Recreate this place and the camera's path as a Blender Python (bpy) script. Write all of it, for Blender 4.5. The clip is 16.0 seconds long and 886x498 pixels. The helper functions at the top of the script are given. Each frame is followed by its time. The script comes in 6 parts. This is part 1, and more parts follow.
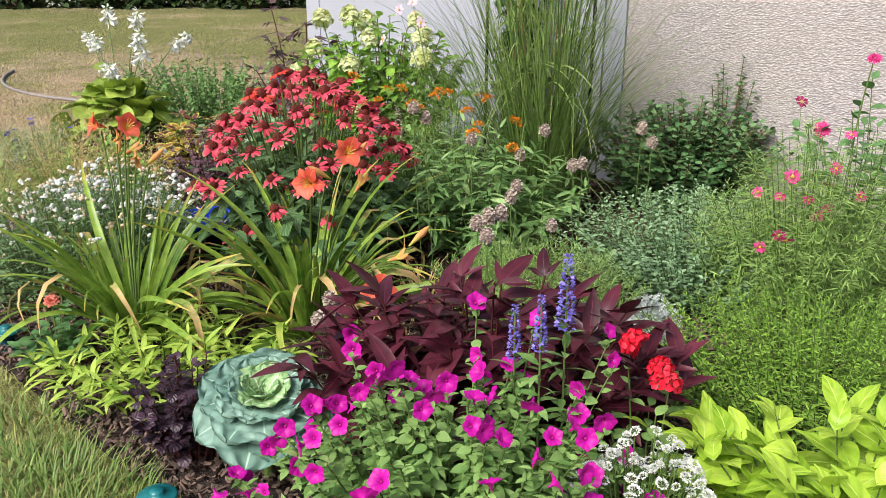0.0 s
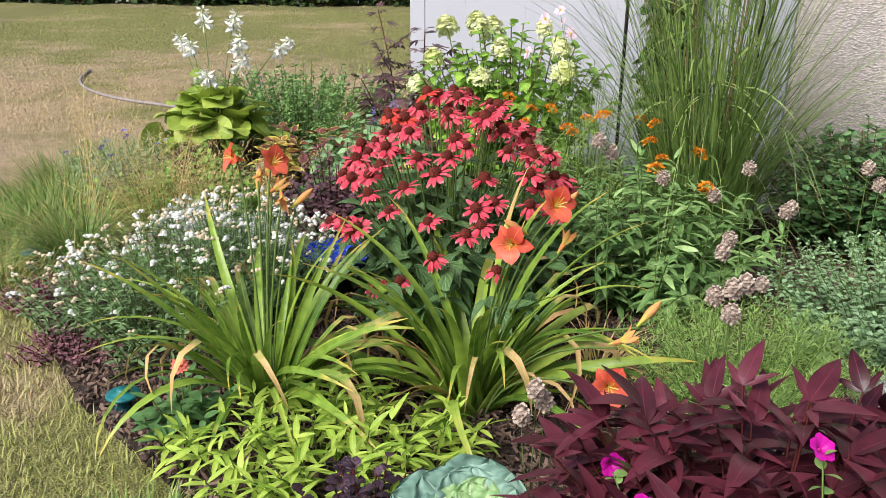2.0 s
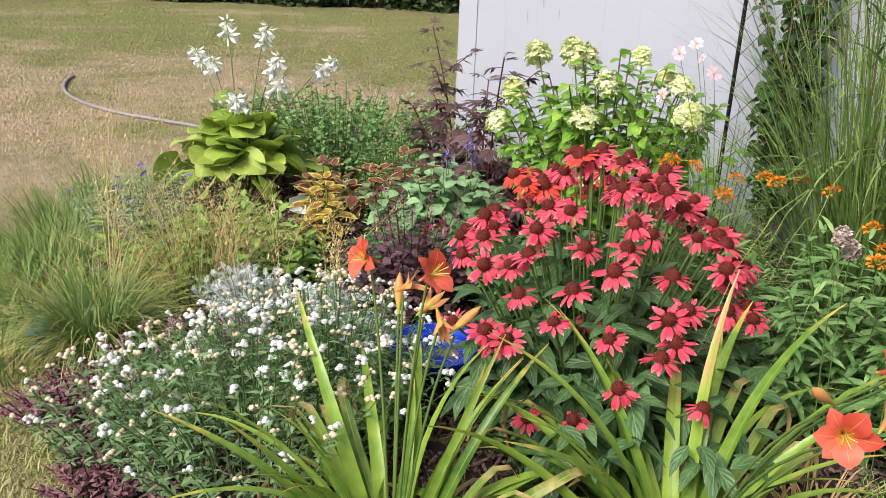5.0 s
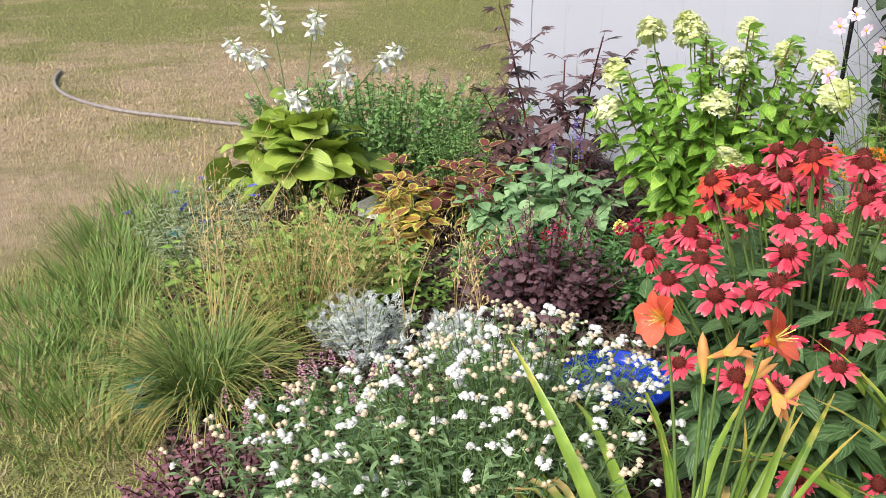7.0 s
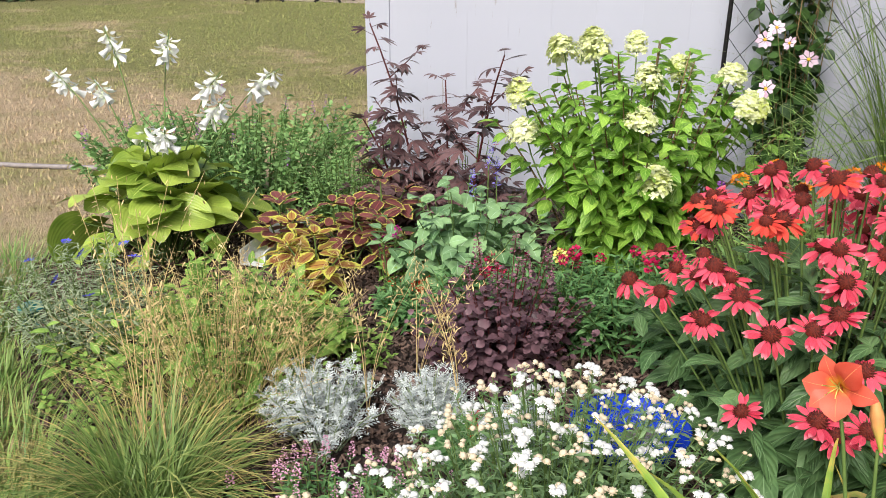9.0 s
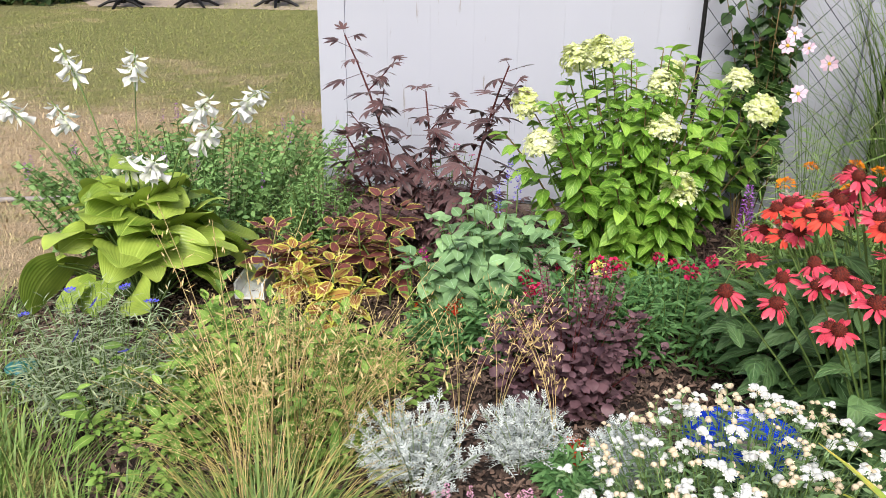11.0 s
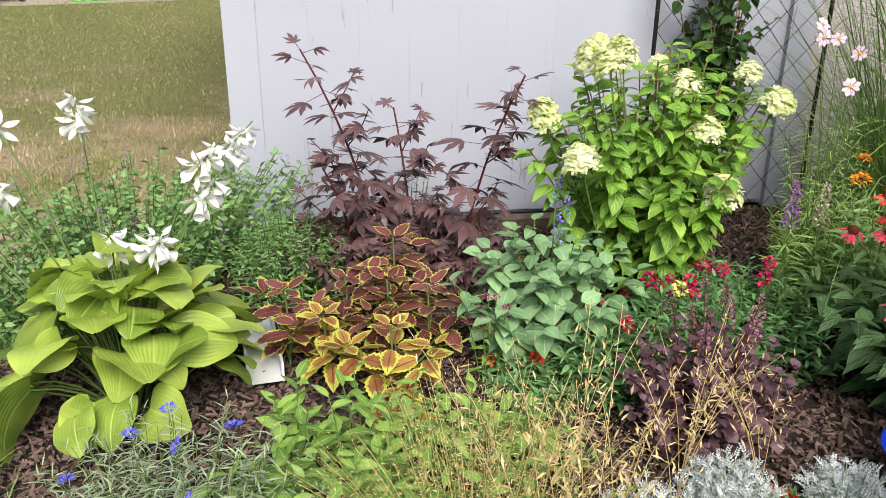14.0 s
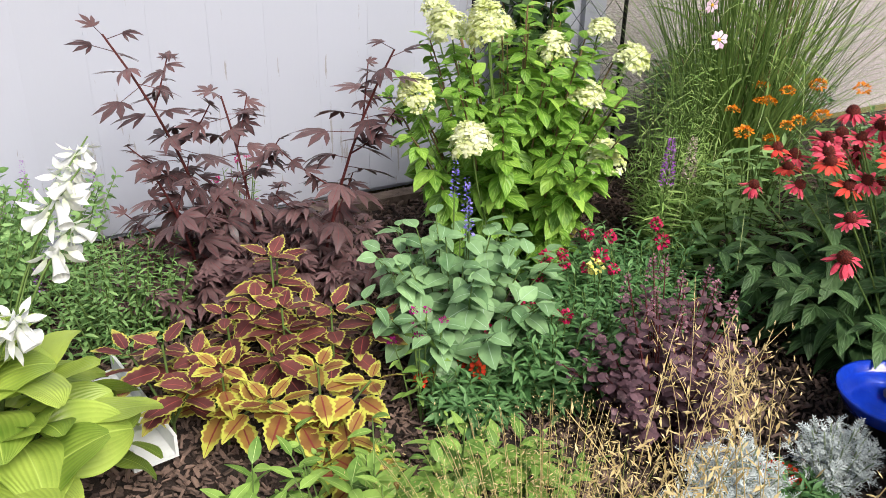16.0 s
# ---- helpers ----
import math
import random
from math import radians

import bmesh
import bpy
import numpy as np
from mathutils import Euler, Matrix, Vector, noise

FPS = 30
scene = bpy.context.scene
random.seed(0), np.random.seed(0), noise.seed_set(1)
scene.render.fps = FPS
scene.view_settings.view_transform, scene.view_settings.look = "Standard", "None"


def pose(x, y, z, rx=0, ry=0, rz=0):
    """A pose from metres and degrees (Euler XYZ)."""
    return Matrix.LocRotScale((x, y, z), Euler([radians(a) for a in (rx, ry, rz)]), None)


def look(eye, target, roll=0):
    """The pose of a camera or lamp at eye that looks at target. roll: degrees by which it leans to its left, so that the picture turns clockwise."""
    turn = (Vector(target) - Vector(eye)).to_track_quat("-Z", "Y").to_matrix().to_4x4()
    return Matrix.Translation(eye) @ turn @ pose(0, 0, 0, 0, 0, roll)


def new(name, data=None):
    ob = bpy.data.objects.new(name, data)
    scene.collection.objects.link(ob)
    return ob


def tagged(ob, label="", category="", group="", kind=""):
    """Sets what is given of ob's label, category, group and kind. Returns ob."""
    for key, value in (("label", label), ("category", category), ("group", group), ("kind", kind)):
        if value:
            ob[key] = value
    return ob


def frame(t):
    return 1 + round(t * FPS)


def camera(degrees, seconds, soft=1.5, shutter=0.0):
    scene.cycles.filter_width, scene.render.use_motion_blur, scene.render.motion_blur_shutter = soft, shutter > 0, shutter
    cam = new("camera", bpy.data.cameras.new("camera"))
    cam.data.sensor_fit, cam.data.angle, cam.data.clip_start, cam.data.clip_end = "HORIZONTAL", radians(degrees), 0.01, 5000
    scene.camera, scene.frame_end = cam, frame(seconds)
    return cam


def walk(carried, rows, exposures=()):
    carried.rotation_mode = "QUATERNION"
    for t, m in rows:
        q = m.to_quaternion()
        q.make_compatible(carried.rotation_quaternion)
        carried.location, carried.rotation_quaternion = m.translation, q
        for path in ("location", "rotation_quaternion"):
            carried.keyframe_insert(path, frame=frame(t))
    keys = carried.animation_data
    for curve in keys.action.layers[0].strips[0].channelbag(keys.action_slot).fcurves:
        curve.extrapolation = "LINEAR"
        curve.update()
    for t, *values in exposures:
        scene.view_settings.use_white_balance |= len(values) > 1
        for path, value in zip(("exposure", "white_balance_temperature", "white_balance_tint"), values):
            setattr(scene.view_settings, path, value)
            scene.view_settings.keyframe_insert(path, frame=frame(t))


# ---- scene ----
cam = camera(54.5, 16.0, soft=0.7)
METRES, EYE, TILT, LEAN, TURN = 5.2, 1.267, -20.0, 0.0, 0.0
ROWS = [
    (0.0, 0.0, 0.0, 0.0, -0.0, 0.0, -0.0),
    (0.5, -0.0167, 0.0238, 0.0084, 0.3, -0.07, -0.16),
    (1.0, -0.0316, 0.0458, 0.0194, 1.86, -0.03, -0.72),
    (1.5, -0.0512, 0.0661, 0.0261, 2.87, 0.03, -1.48),
    (2.0, -0.0793, 0.0853, 0.0328, 2.93, -0.26, -1.34),
    (2.5, -0.1002, 0.1024, 0.0364, 2.58, -0.96, -1.35),
    (3.0, -0.1206, 0.1283, 0.0469, 2.06, -0.88, -1.3),
    (3.5, -0.1323, 0.1425, 0.0554, 1.32, -0.67, -1.5),
    (6.0, -0.2224, 0.2492, 0.0977, -0.23, -0.17, -2.9),
    (6.5, -0.2474, 0.2631, 0.103, -0.73, -1.48, -2.93),
    (7.0, -0.2855, 0.2732, 0.1073, -2.35, -2.28, 0.96),
    (7.5, -0.3166, 0.2842, 0.1095, -5.28, -4.41, 1.34),
    (8.0, -0.3339, 0.3079, 0.1148, -10.96, -4.71, 2.55),
    (8.5, -0.3518, 0.3266, 0.1238, -14.66, -2.76, 4.45),
    (11.0, -0.4651, 0.4049, 0.1566, -27.88, -3.73, 8.9),
    (11.5, -0.4969, 0.4289, 0.1667, -31.28, -4.28, 10.0),
    (12.0, -0.5241, 0.4545, 0.1769, -34.64, -5.18, 10.56),
    (12.5, -0.532, 0.4857, 0.1852, -39.58, -6.09, 11.9),
    (13.0, -0.5394, 0.5102, 0.1992, -42.86, -6.96, 13.29),
    (13.5, -0.5498, 0.5425, 0.2112, -45.62, -8.11, 13.18),
    (14.0, -0.566, 0.5734, 0.2267, -47.22, -9.24, 14.6),
    (14.5, -0.5695, 0.601, 0.2333, -51.17, -11.09, 14.08),
    (15.0, -0.5668, 0.6326, 0.2448, -54.22, -12.24, 15.74),
    (15.5, -0.5633, 0.6636, 0.2559, -61.96, -15.32, 15.52),
    (16.0, -0.5629, 0.697, 0.2684, -69.68, -18.58, 17.68),
]
walk(cam, [(t, pose(0, 0, EYE, TILT, LEAN, TURN) @ pose(METRES * x, METRES * y, METRES * z, 90 + pitch, roll, yaw)) for t, x, y, z, yaw, pitch, roll in ROWS])

# ---- light ----
EXPOSURE = 0.7
world = bpy.data.worlds.new("overcast_sky")
scene.world = world
world.use_nodes = True
sky = world.node_tree.nodes.new("ShaderNodeTexSky")
sky.sky_type = "NISHITA"
sky.sun_disc = False
sky.sun_elevation, sky.sun_rotation = radians(46), radians(220)
sky.air_density, sky.dust_density, sky.ozone_density = 1.0, 4.0, 1.0
back = world.node_tree.nodes["Background"]
back.inputs["Strength"].default_value = 0.088
world.node_tree.links.new(sky.outputs[0], back.inputs[0])
sun = new("sun", bpy.data.lights.new("sun", "SUN"))
sun.data.energy, sun.data.angle, sun.data.color = 2.95, radians(32), (1.0, 0.98, 0.94)
sun.matrix_world = look((-6.45, -7.7, 10.4), (0, 0, 0))
scene.view_settings.exposure = EXPOSURE

# ---- helpers for meshes and materials ----
rng = np.random.default_rng(11)
TAU = 2 * math.pi


def srgb(r, g, b):
    """A linear colour from 0 to 255 values."""
    return tuple(((c / 255 + 0.055) / 1.055) ** 2.4 if c > 10 else c / 255 / 12.92 for c in (r, g, b))


def mesh_of(name, geo, mats=(), smooth=True):
    """A mesh from (vertices, list of face arrays, uv by vertex)."""
    V, F, UV = geo
    me = bpy.data.meshes.new(name)
    V = np.asarray(V, np.float32)
    F = [np.asarray(f, np.int32) for f in F if len(f)]
    flat = np.concatenate([f.ravel() for f in F])
    sizes = np.concatenate([np.full(len(f), f.shape[1], np.int32) for f in F])
    starts = np.concatenate([[0], np.cumsum(sizes)[:-1]]).astype(np.int32)
    me.vertices.add(len(V))
    me.vertices.foreach_set("co", V.ravel())
    me.loops.add(len(flat))
    me.loops.foreach_set("vertex_index", flat)
    me.polygons.add(len(sizes))
    me.polygons.foreach_set("loop_start", starts)
    if UV is not None:
        layer = me.uv_layers.new(name="leaf")
        layer.data.foreach_set("uv", np.asarray(UV, np.float32)[flat].ravel())
    me.polygons.foreach_set("use_smooth", np.full(len(sizes), smooth))
    me.update(calc_edges=True)
    for m in mats if isinstance(mats, (list, tuple)) else (mats,):
        me.materials.append(m)
    return me


def joined(geos):
    V, F, UV, base = [], {}, [], 0
    for v, f, uv in geos:
        V.append(v)
        UV.append(uv if uv is not None else np.zeros((len(v), 2)))
        for g in f:
            g = np.asarray(g)
            if len(g):
                F.setdefault(g.shape[1], []).append(g + base)
        base += len(v)
    return np.concatenate(V), [np.concatenate(f) for f in F.values()], np.concatenate(UV)


def orient(az, el, roll, sl, sw=None):
    """Turns for leaves: y along (az, el), x across, z the upper side; scaled by length and width."""
    az, el, roll, sl = np.broadcast_arrays(*(np.atleast_1d(np.asarray(a, float)) for a in (az, el, roll, sl)))
    sw = sl if sw is None else np.broadcast_to(sw, sl.shape)
    x = np.stack([np.sin(az), -np.cos(az), 0 * az], -1)
    y = np.stack([np.cos(az) * np.cos(el), np.sin(az) * np.cos(el), np.sin(el)], -1)
    z = np.cross(x, y)
    c, s = np.cos(roll)[:, None], np.sin(roll)[:, None]
    x, z = c * x - s * z, s * x + c * z
    return np.stack([x * sw[:, None], y * sl[:, None], z * sl[:, None]], -1)


def scatter(geo, R, P):
    """One geometry copied to many turns and places."""
    v, f, uv = geo
    n, k = len(P), len(v)
    V = (np.einsum("nij,kj->nki", R, v) + np.asarray(P)[:, None, :]).reshape(-1, 3)
    off = (np.arange(n) * k)[:, None, None]
    return V, [(np.asarray(g)[None] + off).reshape(-1, np.asarray(g).shape[1]) for g in f], np.tile(uv, (n, 1))


def mat4(R, p):
    m = Matrix([list(r) + [float(q)] for r, q in zip(R, p)] + [[0, 0, 0, 1]])
    return m


def leaf_geo(prof, n=6, fold=0.15, curl=0.4, wave=0.0, freq=3.0, lobe=0.0, cols=3, serr=0.0, petiole=0.0, ruffle=0.0):
    """A leaf of length 1 along y. prof(v): half its width."""
    vs = np.linspace(0, 1, n + 1)
    us = np.linspace(-1, 1, cols)
    y = z = 0.0
    V, UV = [], []
    for i, v in enumerate(vs):
        if i:
            a = petiole - curl * v
            y += math.cos(a) / n
            z += math.sin(a) / n
        w = prof(v) * (1 + (serr if i % 2 else -serr))
        for u in us:
            V.append((u * w, y - lobe * abs(u) * (1 - v) ** 3, z + fold * abs(u) * w + wave * math.sin(v * freq * TAU + u) * abs(u) ** 1.5 + ruffle * math.sin(u * 9 + v * 4) * v**3))
            UV.append((0.5 + 0.5 * u, v))
    F = [(i * cols + j, i * cols + j + 1, (i + 1) * cols + j + 1, (i + 1) * cols + j) for i in range(n) for j in range(cols - 1)]
    return np.array(V), [np.array(F)], np.array(UV)


def ovate(w, peak=0.4):
    k = math.log(0.5) / math.log(peak)
    return lambda v: w * max(0.02, math.sin(math.pi * min(1, max(0, v)) ** k)) ** 0.9


def strap(w, taper=0.5):
    return lambda v: w * (1 - v ** (1 / max(taper, 0.05)) * 0.97) * (0.75 + 0.25 * min(1, v * 6))


def blade_geo(length, width, el0, droop, n=8, fold=0.25, cols=3, twist=0.0, kink=0.0):
    """A strap-like blade that rises at el0 and bends over by droop, from its foot at the origin, along +x."""
    V, UV, x, z = [], [], 0.0, 0.0
    for i in range(n + 1):
        v = i / n
        a = el0 - droop * v**1.6 - kink * min(1, max(0, (v - 0.66) / 0.22))
        if i:
            x += math.cos(a) * length / n
            z += math.sin(a) * length / n
        w = width * 0.5 * (1 - v**2.6 * 0.96) * (0.7 + 0.3 * min(1, v * 4))
        t = twist * v
        for u in np.linspace(-1, 1, cols):
            h = fold * abs(u) * w
            V.append((x - math.sin(a) * (h + u * w * math.sin(t)), u * w * math.cos(t), z + math.cos(a) * (h + u * w * math.sin(t))))
            UV.append((0.5 + 0.5 * u, v))
    F = [(i * cols + j, (i + 1) * cols + j, (i + 1) * cols + j + 1, i * cols + j + 1) for i in range(n) for j in range(cols - 1)]
    return np.array(V), [np.array(F)], np.array(UV)


def blades_geo(P, az, el0, droop, length, width, n=4, side=None):
    """Many flat grass blades at once."""
    N = len(P)
    x, z = np.zeros(N), np.zeros(N)
    V, UV = np.zeros((N, n + 1, 2, 3)), np.zeros((N, n + 1, 2, 2))
    sx, sy = -np.sin(az), np.cos(az)
    for i in range(n + 1):
        v = i / n
        a = el0 - droop * v**1.4
        if i:
            x, z = x + np.cos(a) * length / n, z + np.sin(a) * length / n
        w = width * 0.5 * (1 - 0.93 * v**2)
        for k, u in enumerate((-1, 1)):
            V[:, i, k] = np.stack([P[:, 0] + np.cos(az) * x + u * w * sx, P[:, 1] + np.sin(az) * x + u * w * sy, P[:, 2] + z], -1)
            UV[:, i, k] = (0.5 + 0.5 * u, v)
    b = (np.arange(N) * (n + 1) * 2)[:, None, None]
    f = np.array([(2 * i, 2 * i + 1, 2 * i + 3, 2 * i + 2) for i in range(n)])[None]
    return V.reshape(-1, 3), [(b + f).reshape(-1, 4)], UV.reshape(-1, 2)


def tube(points, r0, r1, sides=5):
    P = np.asarray(points, float)
    n = len(P)
    T = np.gradient(P, axis=0)
    T /= np.linalg.norm(T, axis=1, keepdims=True) + 1e-9
    ref = np.where(np.abs(T[:, 2:3]) > 0.9, np.array([[1.0, 0, 0]]), np.array([[0, 0, 1.0]]))
    A = np.cross(T, ref)
    A /= np.linalg.norm(A, axis=1, keepdims=True) + 1e-9
    B = np.cross(T, A)
    th = np.arange(sides) / sides * TAU
    r = np.linspace(r0, r1, n)[:, None, None]
    V = P[:, None] + r * (np.cos(th)[None, :, None] * A[:, None] + np.sin(th)[None, :, None] * B[:, None])
    F = [(i * sides + j, i * sides + (j + 1) % sides, (i + 1) * sides + (j + 1) % sides, (i + 1) * sides + j) for i in range(n - 1) for j in range(sides)]
    UV = np.stack(np.meshgrid(np.linspace(0, 1, n), np.linspace(0, 1, sides), indexing="ij"), -1).reshape(-1, 2)[:, ::-1]
    return V.reshape(-1, 3), [np.array(F)], UV


def bez(a, b, c, n=6):
    t = np.linspace(0, 1, n)[:, None]
    a, b, c = (np.asarray(p, float) for p in (a, b, c))
    return (1 - t) ** 2 * a + 2 * t * (1 - t) * b + t * t * c


def lathe(profile, sides=16):
    """A turned body from (radius, height) pairs."""
    th = np.arange(sides) / sides * TAU
    V = np.array([(r * math.cos(t), r * math.sin(t), z) for r, z in profile for t in th])
    n = len(profile)
    F = [(i * sides + j, i * sides + (j + 1) % sides, (i + 1) * sides + (j + 1) % sides, (i + 1) * sides + j) for i in range(n - 1) for j in range(sides)]
    UV = np.array([(j / sides, i / (n - 1)) for i in range(n) for j in range(sides)])
    return V, [np.array(F)], UV


def petals(n, length, width, el, curl, peak=0.6, inner=0.0, rows=4, cols=3, jitter=0.1, fold=-0.2, seed=1, bend=0.0):
    """A ring of petals round the origin, facing +z."""
    r = np.random.default_rng(seed)
    geo = leaf_geo(ovate(width / length / 2, peak), n=rows, fold=fold, curl=curl, cols=cols, petiole=bend)
    az = np.arange(n) / n * TAU + r.normal(0, jitter, n)
    R = orient(az, el + r.normal(0, jitter, n), r.normal(0, jitter, n), length * r.uniform(0.9, 1.08, n))
    P = np.stack([np.cos(az) * inner, np.sin(az) * inner, 0 * az], -1)
    return scatter(geo, R, P)


def part(name, geo, material, parent, label="", m=None, smooth=True, kind=""):
    """One mesh object under a thing or a part. geo may be a mesh already made."""
    me = geo if isinstance(geo, bpy.types.Mesh) else mesh_of(name, geo, material, smooth)
    ob = new(name, me)
    ob.parent = parent
    if m is not None:
        ob.matrix_basis = m
    return tagged(ob, label=label, kind=kind)


def thing(name, x, y, label, category, group="", z=0.0, kind=""):
    ob = new(name)
    ob.location = (x, y, z)
    ob.empty_display_size = 0.05
    return tagged(ob, label=label, category=category, group=group, kind=kind)


def box_geo(x0, y0, z0, x1, y1, z1):
    V = np.array([(x, y, z) for x in (x0, x1) for y in (y0, y1) for z in (z0, z1)], float)
    F = np.array([(0, 1, 3, 2), (4, 6, 7, 5), (0, 4, 5, 1), (2, 3, 7, 6), (0, 2, 6, 4), (1, 5, 7, 3)])
    return V, [F], np.zeros((8, 2))


def nodes_of(name):
    m = bpy.data.materials.new(name)
    m.use_nodes = True
    nt = m.node_tree
    return m, nt, nt.nodes["Principled BSDF"], nt.nodes["Material Output"]


def add(nt, kind, **ins):
    n = nt.nodes.new("ShaderNode" + kind)
    for k, v in ins.items():
        k = int(k[1:]) if k[0] == "i" and k[1:].isdigit() else k
        if isinstance(v, bpy.types.NodeSocket):
            nt.links.new(v, n.inputs[k])
        else:
            n.inputs[k].default_value = v
    return n


def calc(nt, op, a, b=0.0, clamp=False):
    n = add(nt, "Math", i0=a, i1=b)
    n.operation, n.use_clamp = op, clamp
    return n.outputs[0]


def blend(nt, fac, a, b):
    return add(nt, "MixRGB", Fac=fac, Color1=a if isinstance(a, bpy.types.NodeSocket) else (*a, 1), Color2=b if isinstance(b, bpy.types.NodeSocket) else (*b, 1)).outputs[0]


def ramp(nt, fac, lo, hi):
    n = add(nt, "MapRange", Value=fac)
    n.inputs["From Min"].default_value, n.inputs["From Max"].default_value = lo, hi
    return n.outputs[0]


def plant_mat(name, c1, c2, rough=0.5, trans=0.3, scale=60.0, by="island", rib=None, ribw=0.03, margin=None, mwidth=0.2, veins=0.0, tip=None, tipat=0.8, base=None, dry=None, drylo=0.7, sheen=0.0):
    """Leaf or petal: two tones by piece and by grain, with midrib, margin, tip and dry patches where wanted."""
    c1, c2 = tuple(c * 0.74 for c in c1), tuple(min(0.92, c * 1.08) for c in c2)
    m, nt, bsdf, out = nodes_of(name)
    if by == "object":
        rnd = add(nt, "ObjectInfo").outputs["Random"]
    else:
        rnd = add(nt, "NewGeometry").outputs["Random Per Island"]
    pos = add(nt, "NewGeometry").outputs["Position"]
    noi = add(nt, "TexNoise", Vector=pos, Scale=scale, Detail=3.0).outputs["Fac"]
    fac = calc(nt, "ADD", calc(nt, "MULTIPLY", rnd, 0.7), calc(nt, "MULTIPLY", calc(nt, "SUBTRACT", noi, 0.35), 0.9), True)
    col = blend(nt, fac, c1, c2)
    uv = add(nt, "UVMap")
    uv.uv_map = "leaf"
    sep = add(nt, "SeparateXYZ", Vector=uv.outputs[0])
    u, v = sep.outputs[0], sep.outputs[1]
    off = calc(nt, "MULTIPLY", calc(nt, "ABSOLUTE", calc(nt, "SUBTRACT", u, 0.5)), 2.0)
    wob = calc(nt, "MULTIPLY", calc(nt, "SUBTRACT", noi, 0.5), 0.5)
    if base:
        col = blend(nt, ramp(nt, calc(nt, "ADD", v, wob), 0.45, 0.05), col, base)
    if margin:
        edge = calc(nt, "MAXIMUM", off, v)
        col = blend(nt, ramp(nt, calc(nt, "ADD", edge, wob), 1 - mwidth - 0.06, 1 - mwidth + 0.06), col, margin)
    if tip:
        col = blend(nt, ramp(nt, calc(nt, "ADD", v, wob), tipat - 0.08, tipat + 0.08), col, tip)
    if dry:
        gate = ramp(nt, rnd, drylo, drylo + 0.1)
        far = ramp(nt, calc(nt, "ADD", v, calc(nt, "MULTIPLY", wob, 1.5)), 0.5, 0.8)
        col = blend(nt, calc(nt, "MULTIPLY", gate, far), col, dry)
    height = noi
    col = blend(nt, calc(nt, "MULTIPLY", ramp(nt, add(nt, "TexNoise", Vector=pos, Scale=scale * 4, Detail=4.0, Roughness=0.7).outputs["Fac"], 0.5, 0.75), 0.24), col, tuple(c * 0.55 for c in c1))
    if veins:
        lane = off if veins < 0 else calc(nt, "ADD", calc(nt, "MULTIPLY", off, 0.45), calc(nt, "MULTIPLY", v, -1.0))
        w = calc(nt, "SINE", calc(nt, "MULTIPLY", lane, abs(veins)))
        col = blend(nt, calc(nt, "MULTIPLY", ramp(nt, w, 0.3, 1.0), 0.11 if veins > 0 else 0.05), col, tuple(min(1, c * 1.8 + 0.01) for c in c2))
        height = calc(nt, "ADD", calc(nt, "MULTIPLY", w, -0.5 if veins > 0 else -0.22), noi)
    if rib:
        col = blend(nt, ramp(nt, off, ribw * 2, ribw * 0.5), col, rib)
    bump = add(nt, "Bump", Height=height, Strength=0.35, Distance=0.004)
    nt.links.new(col, bsdf.inputs["Base Color"])
    nt.links.new(bump.outputs[0], bsdf.inputs["Normal"])
    bsdf.inputs["Roughness"].default_value = rough
    bsdf.inputs["Specular IOR Level"].default_value = 0.35
    bsdf.inputs["Sheen Weight"].default_value = sheen
    if trans:
        tr = add(nt, "BsdfTranslucent", Color=col)
        mix = add(nt, "MixShader", Fac=trans * 0.75)
        nt.links.new(bsdf.outputs[0], mix.inputs[1])
        nt.links.new(tr.outputs[0], mix.inputs[2])
        nt.links.new(mix.outputs[0], out.inputs[0])
    return m


def plain_mat(name, c1, c2, rough=0.6, scale=20.0, bump=0.3, dist=0.005, metal=0.0, fine=None, detail=6.0):
    """A hard surface: two tones by noise at two scales, with relief."""
    m, nt, bsdf, out = nodes_of(name)
    pos = add(nt, "NewGeometry").outputs["Position"]
    n1 = add(nt, "TexNoise", Vector=pos, Scale=scale, Detail=detail).outputs["Fac"]
    n2 = add(nt, "TexNoise", Vector=pos, Scale=fine or scale * 9, Detail=3.0).outputs["Fac"]
    fac = ramp(nt, calc(nt, "ADD", calc(nt, "MULTIPLY", n1, 0.7), calc(nt, "MULTIPLY", n2, 0.3)), 0.35, 0.65)
    nt.links.new(blend(nt, fac, c1, c2), bsdf.inputs["Base Color"])
    b = add(nt, "Bump", Height=calc(nt, "ADD", n1, n2), Strength=bump, Distance=dist)
    nt.links.new(b.outputs[0], bsdf.inputs["Normal"])
    bsdf.inputs["Roughness"].default_value = rough
    bsdf.inputs["Metallic"].default_value = metal
    return m


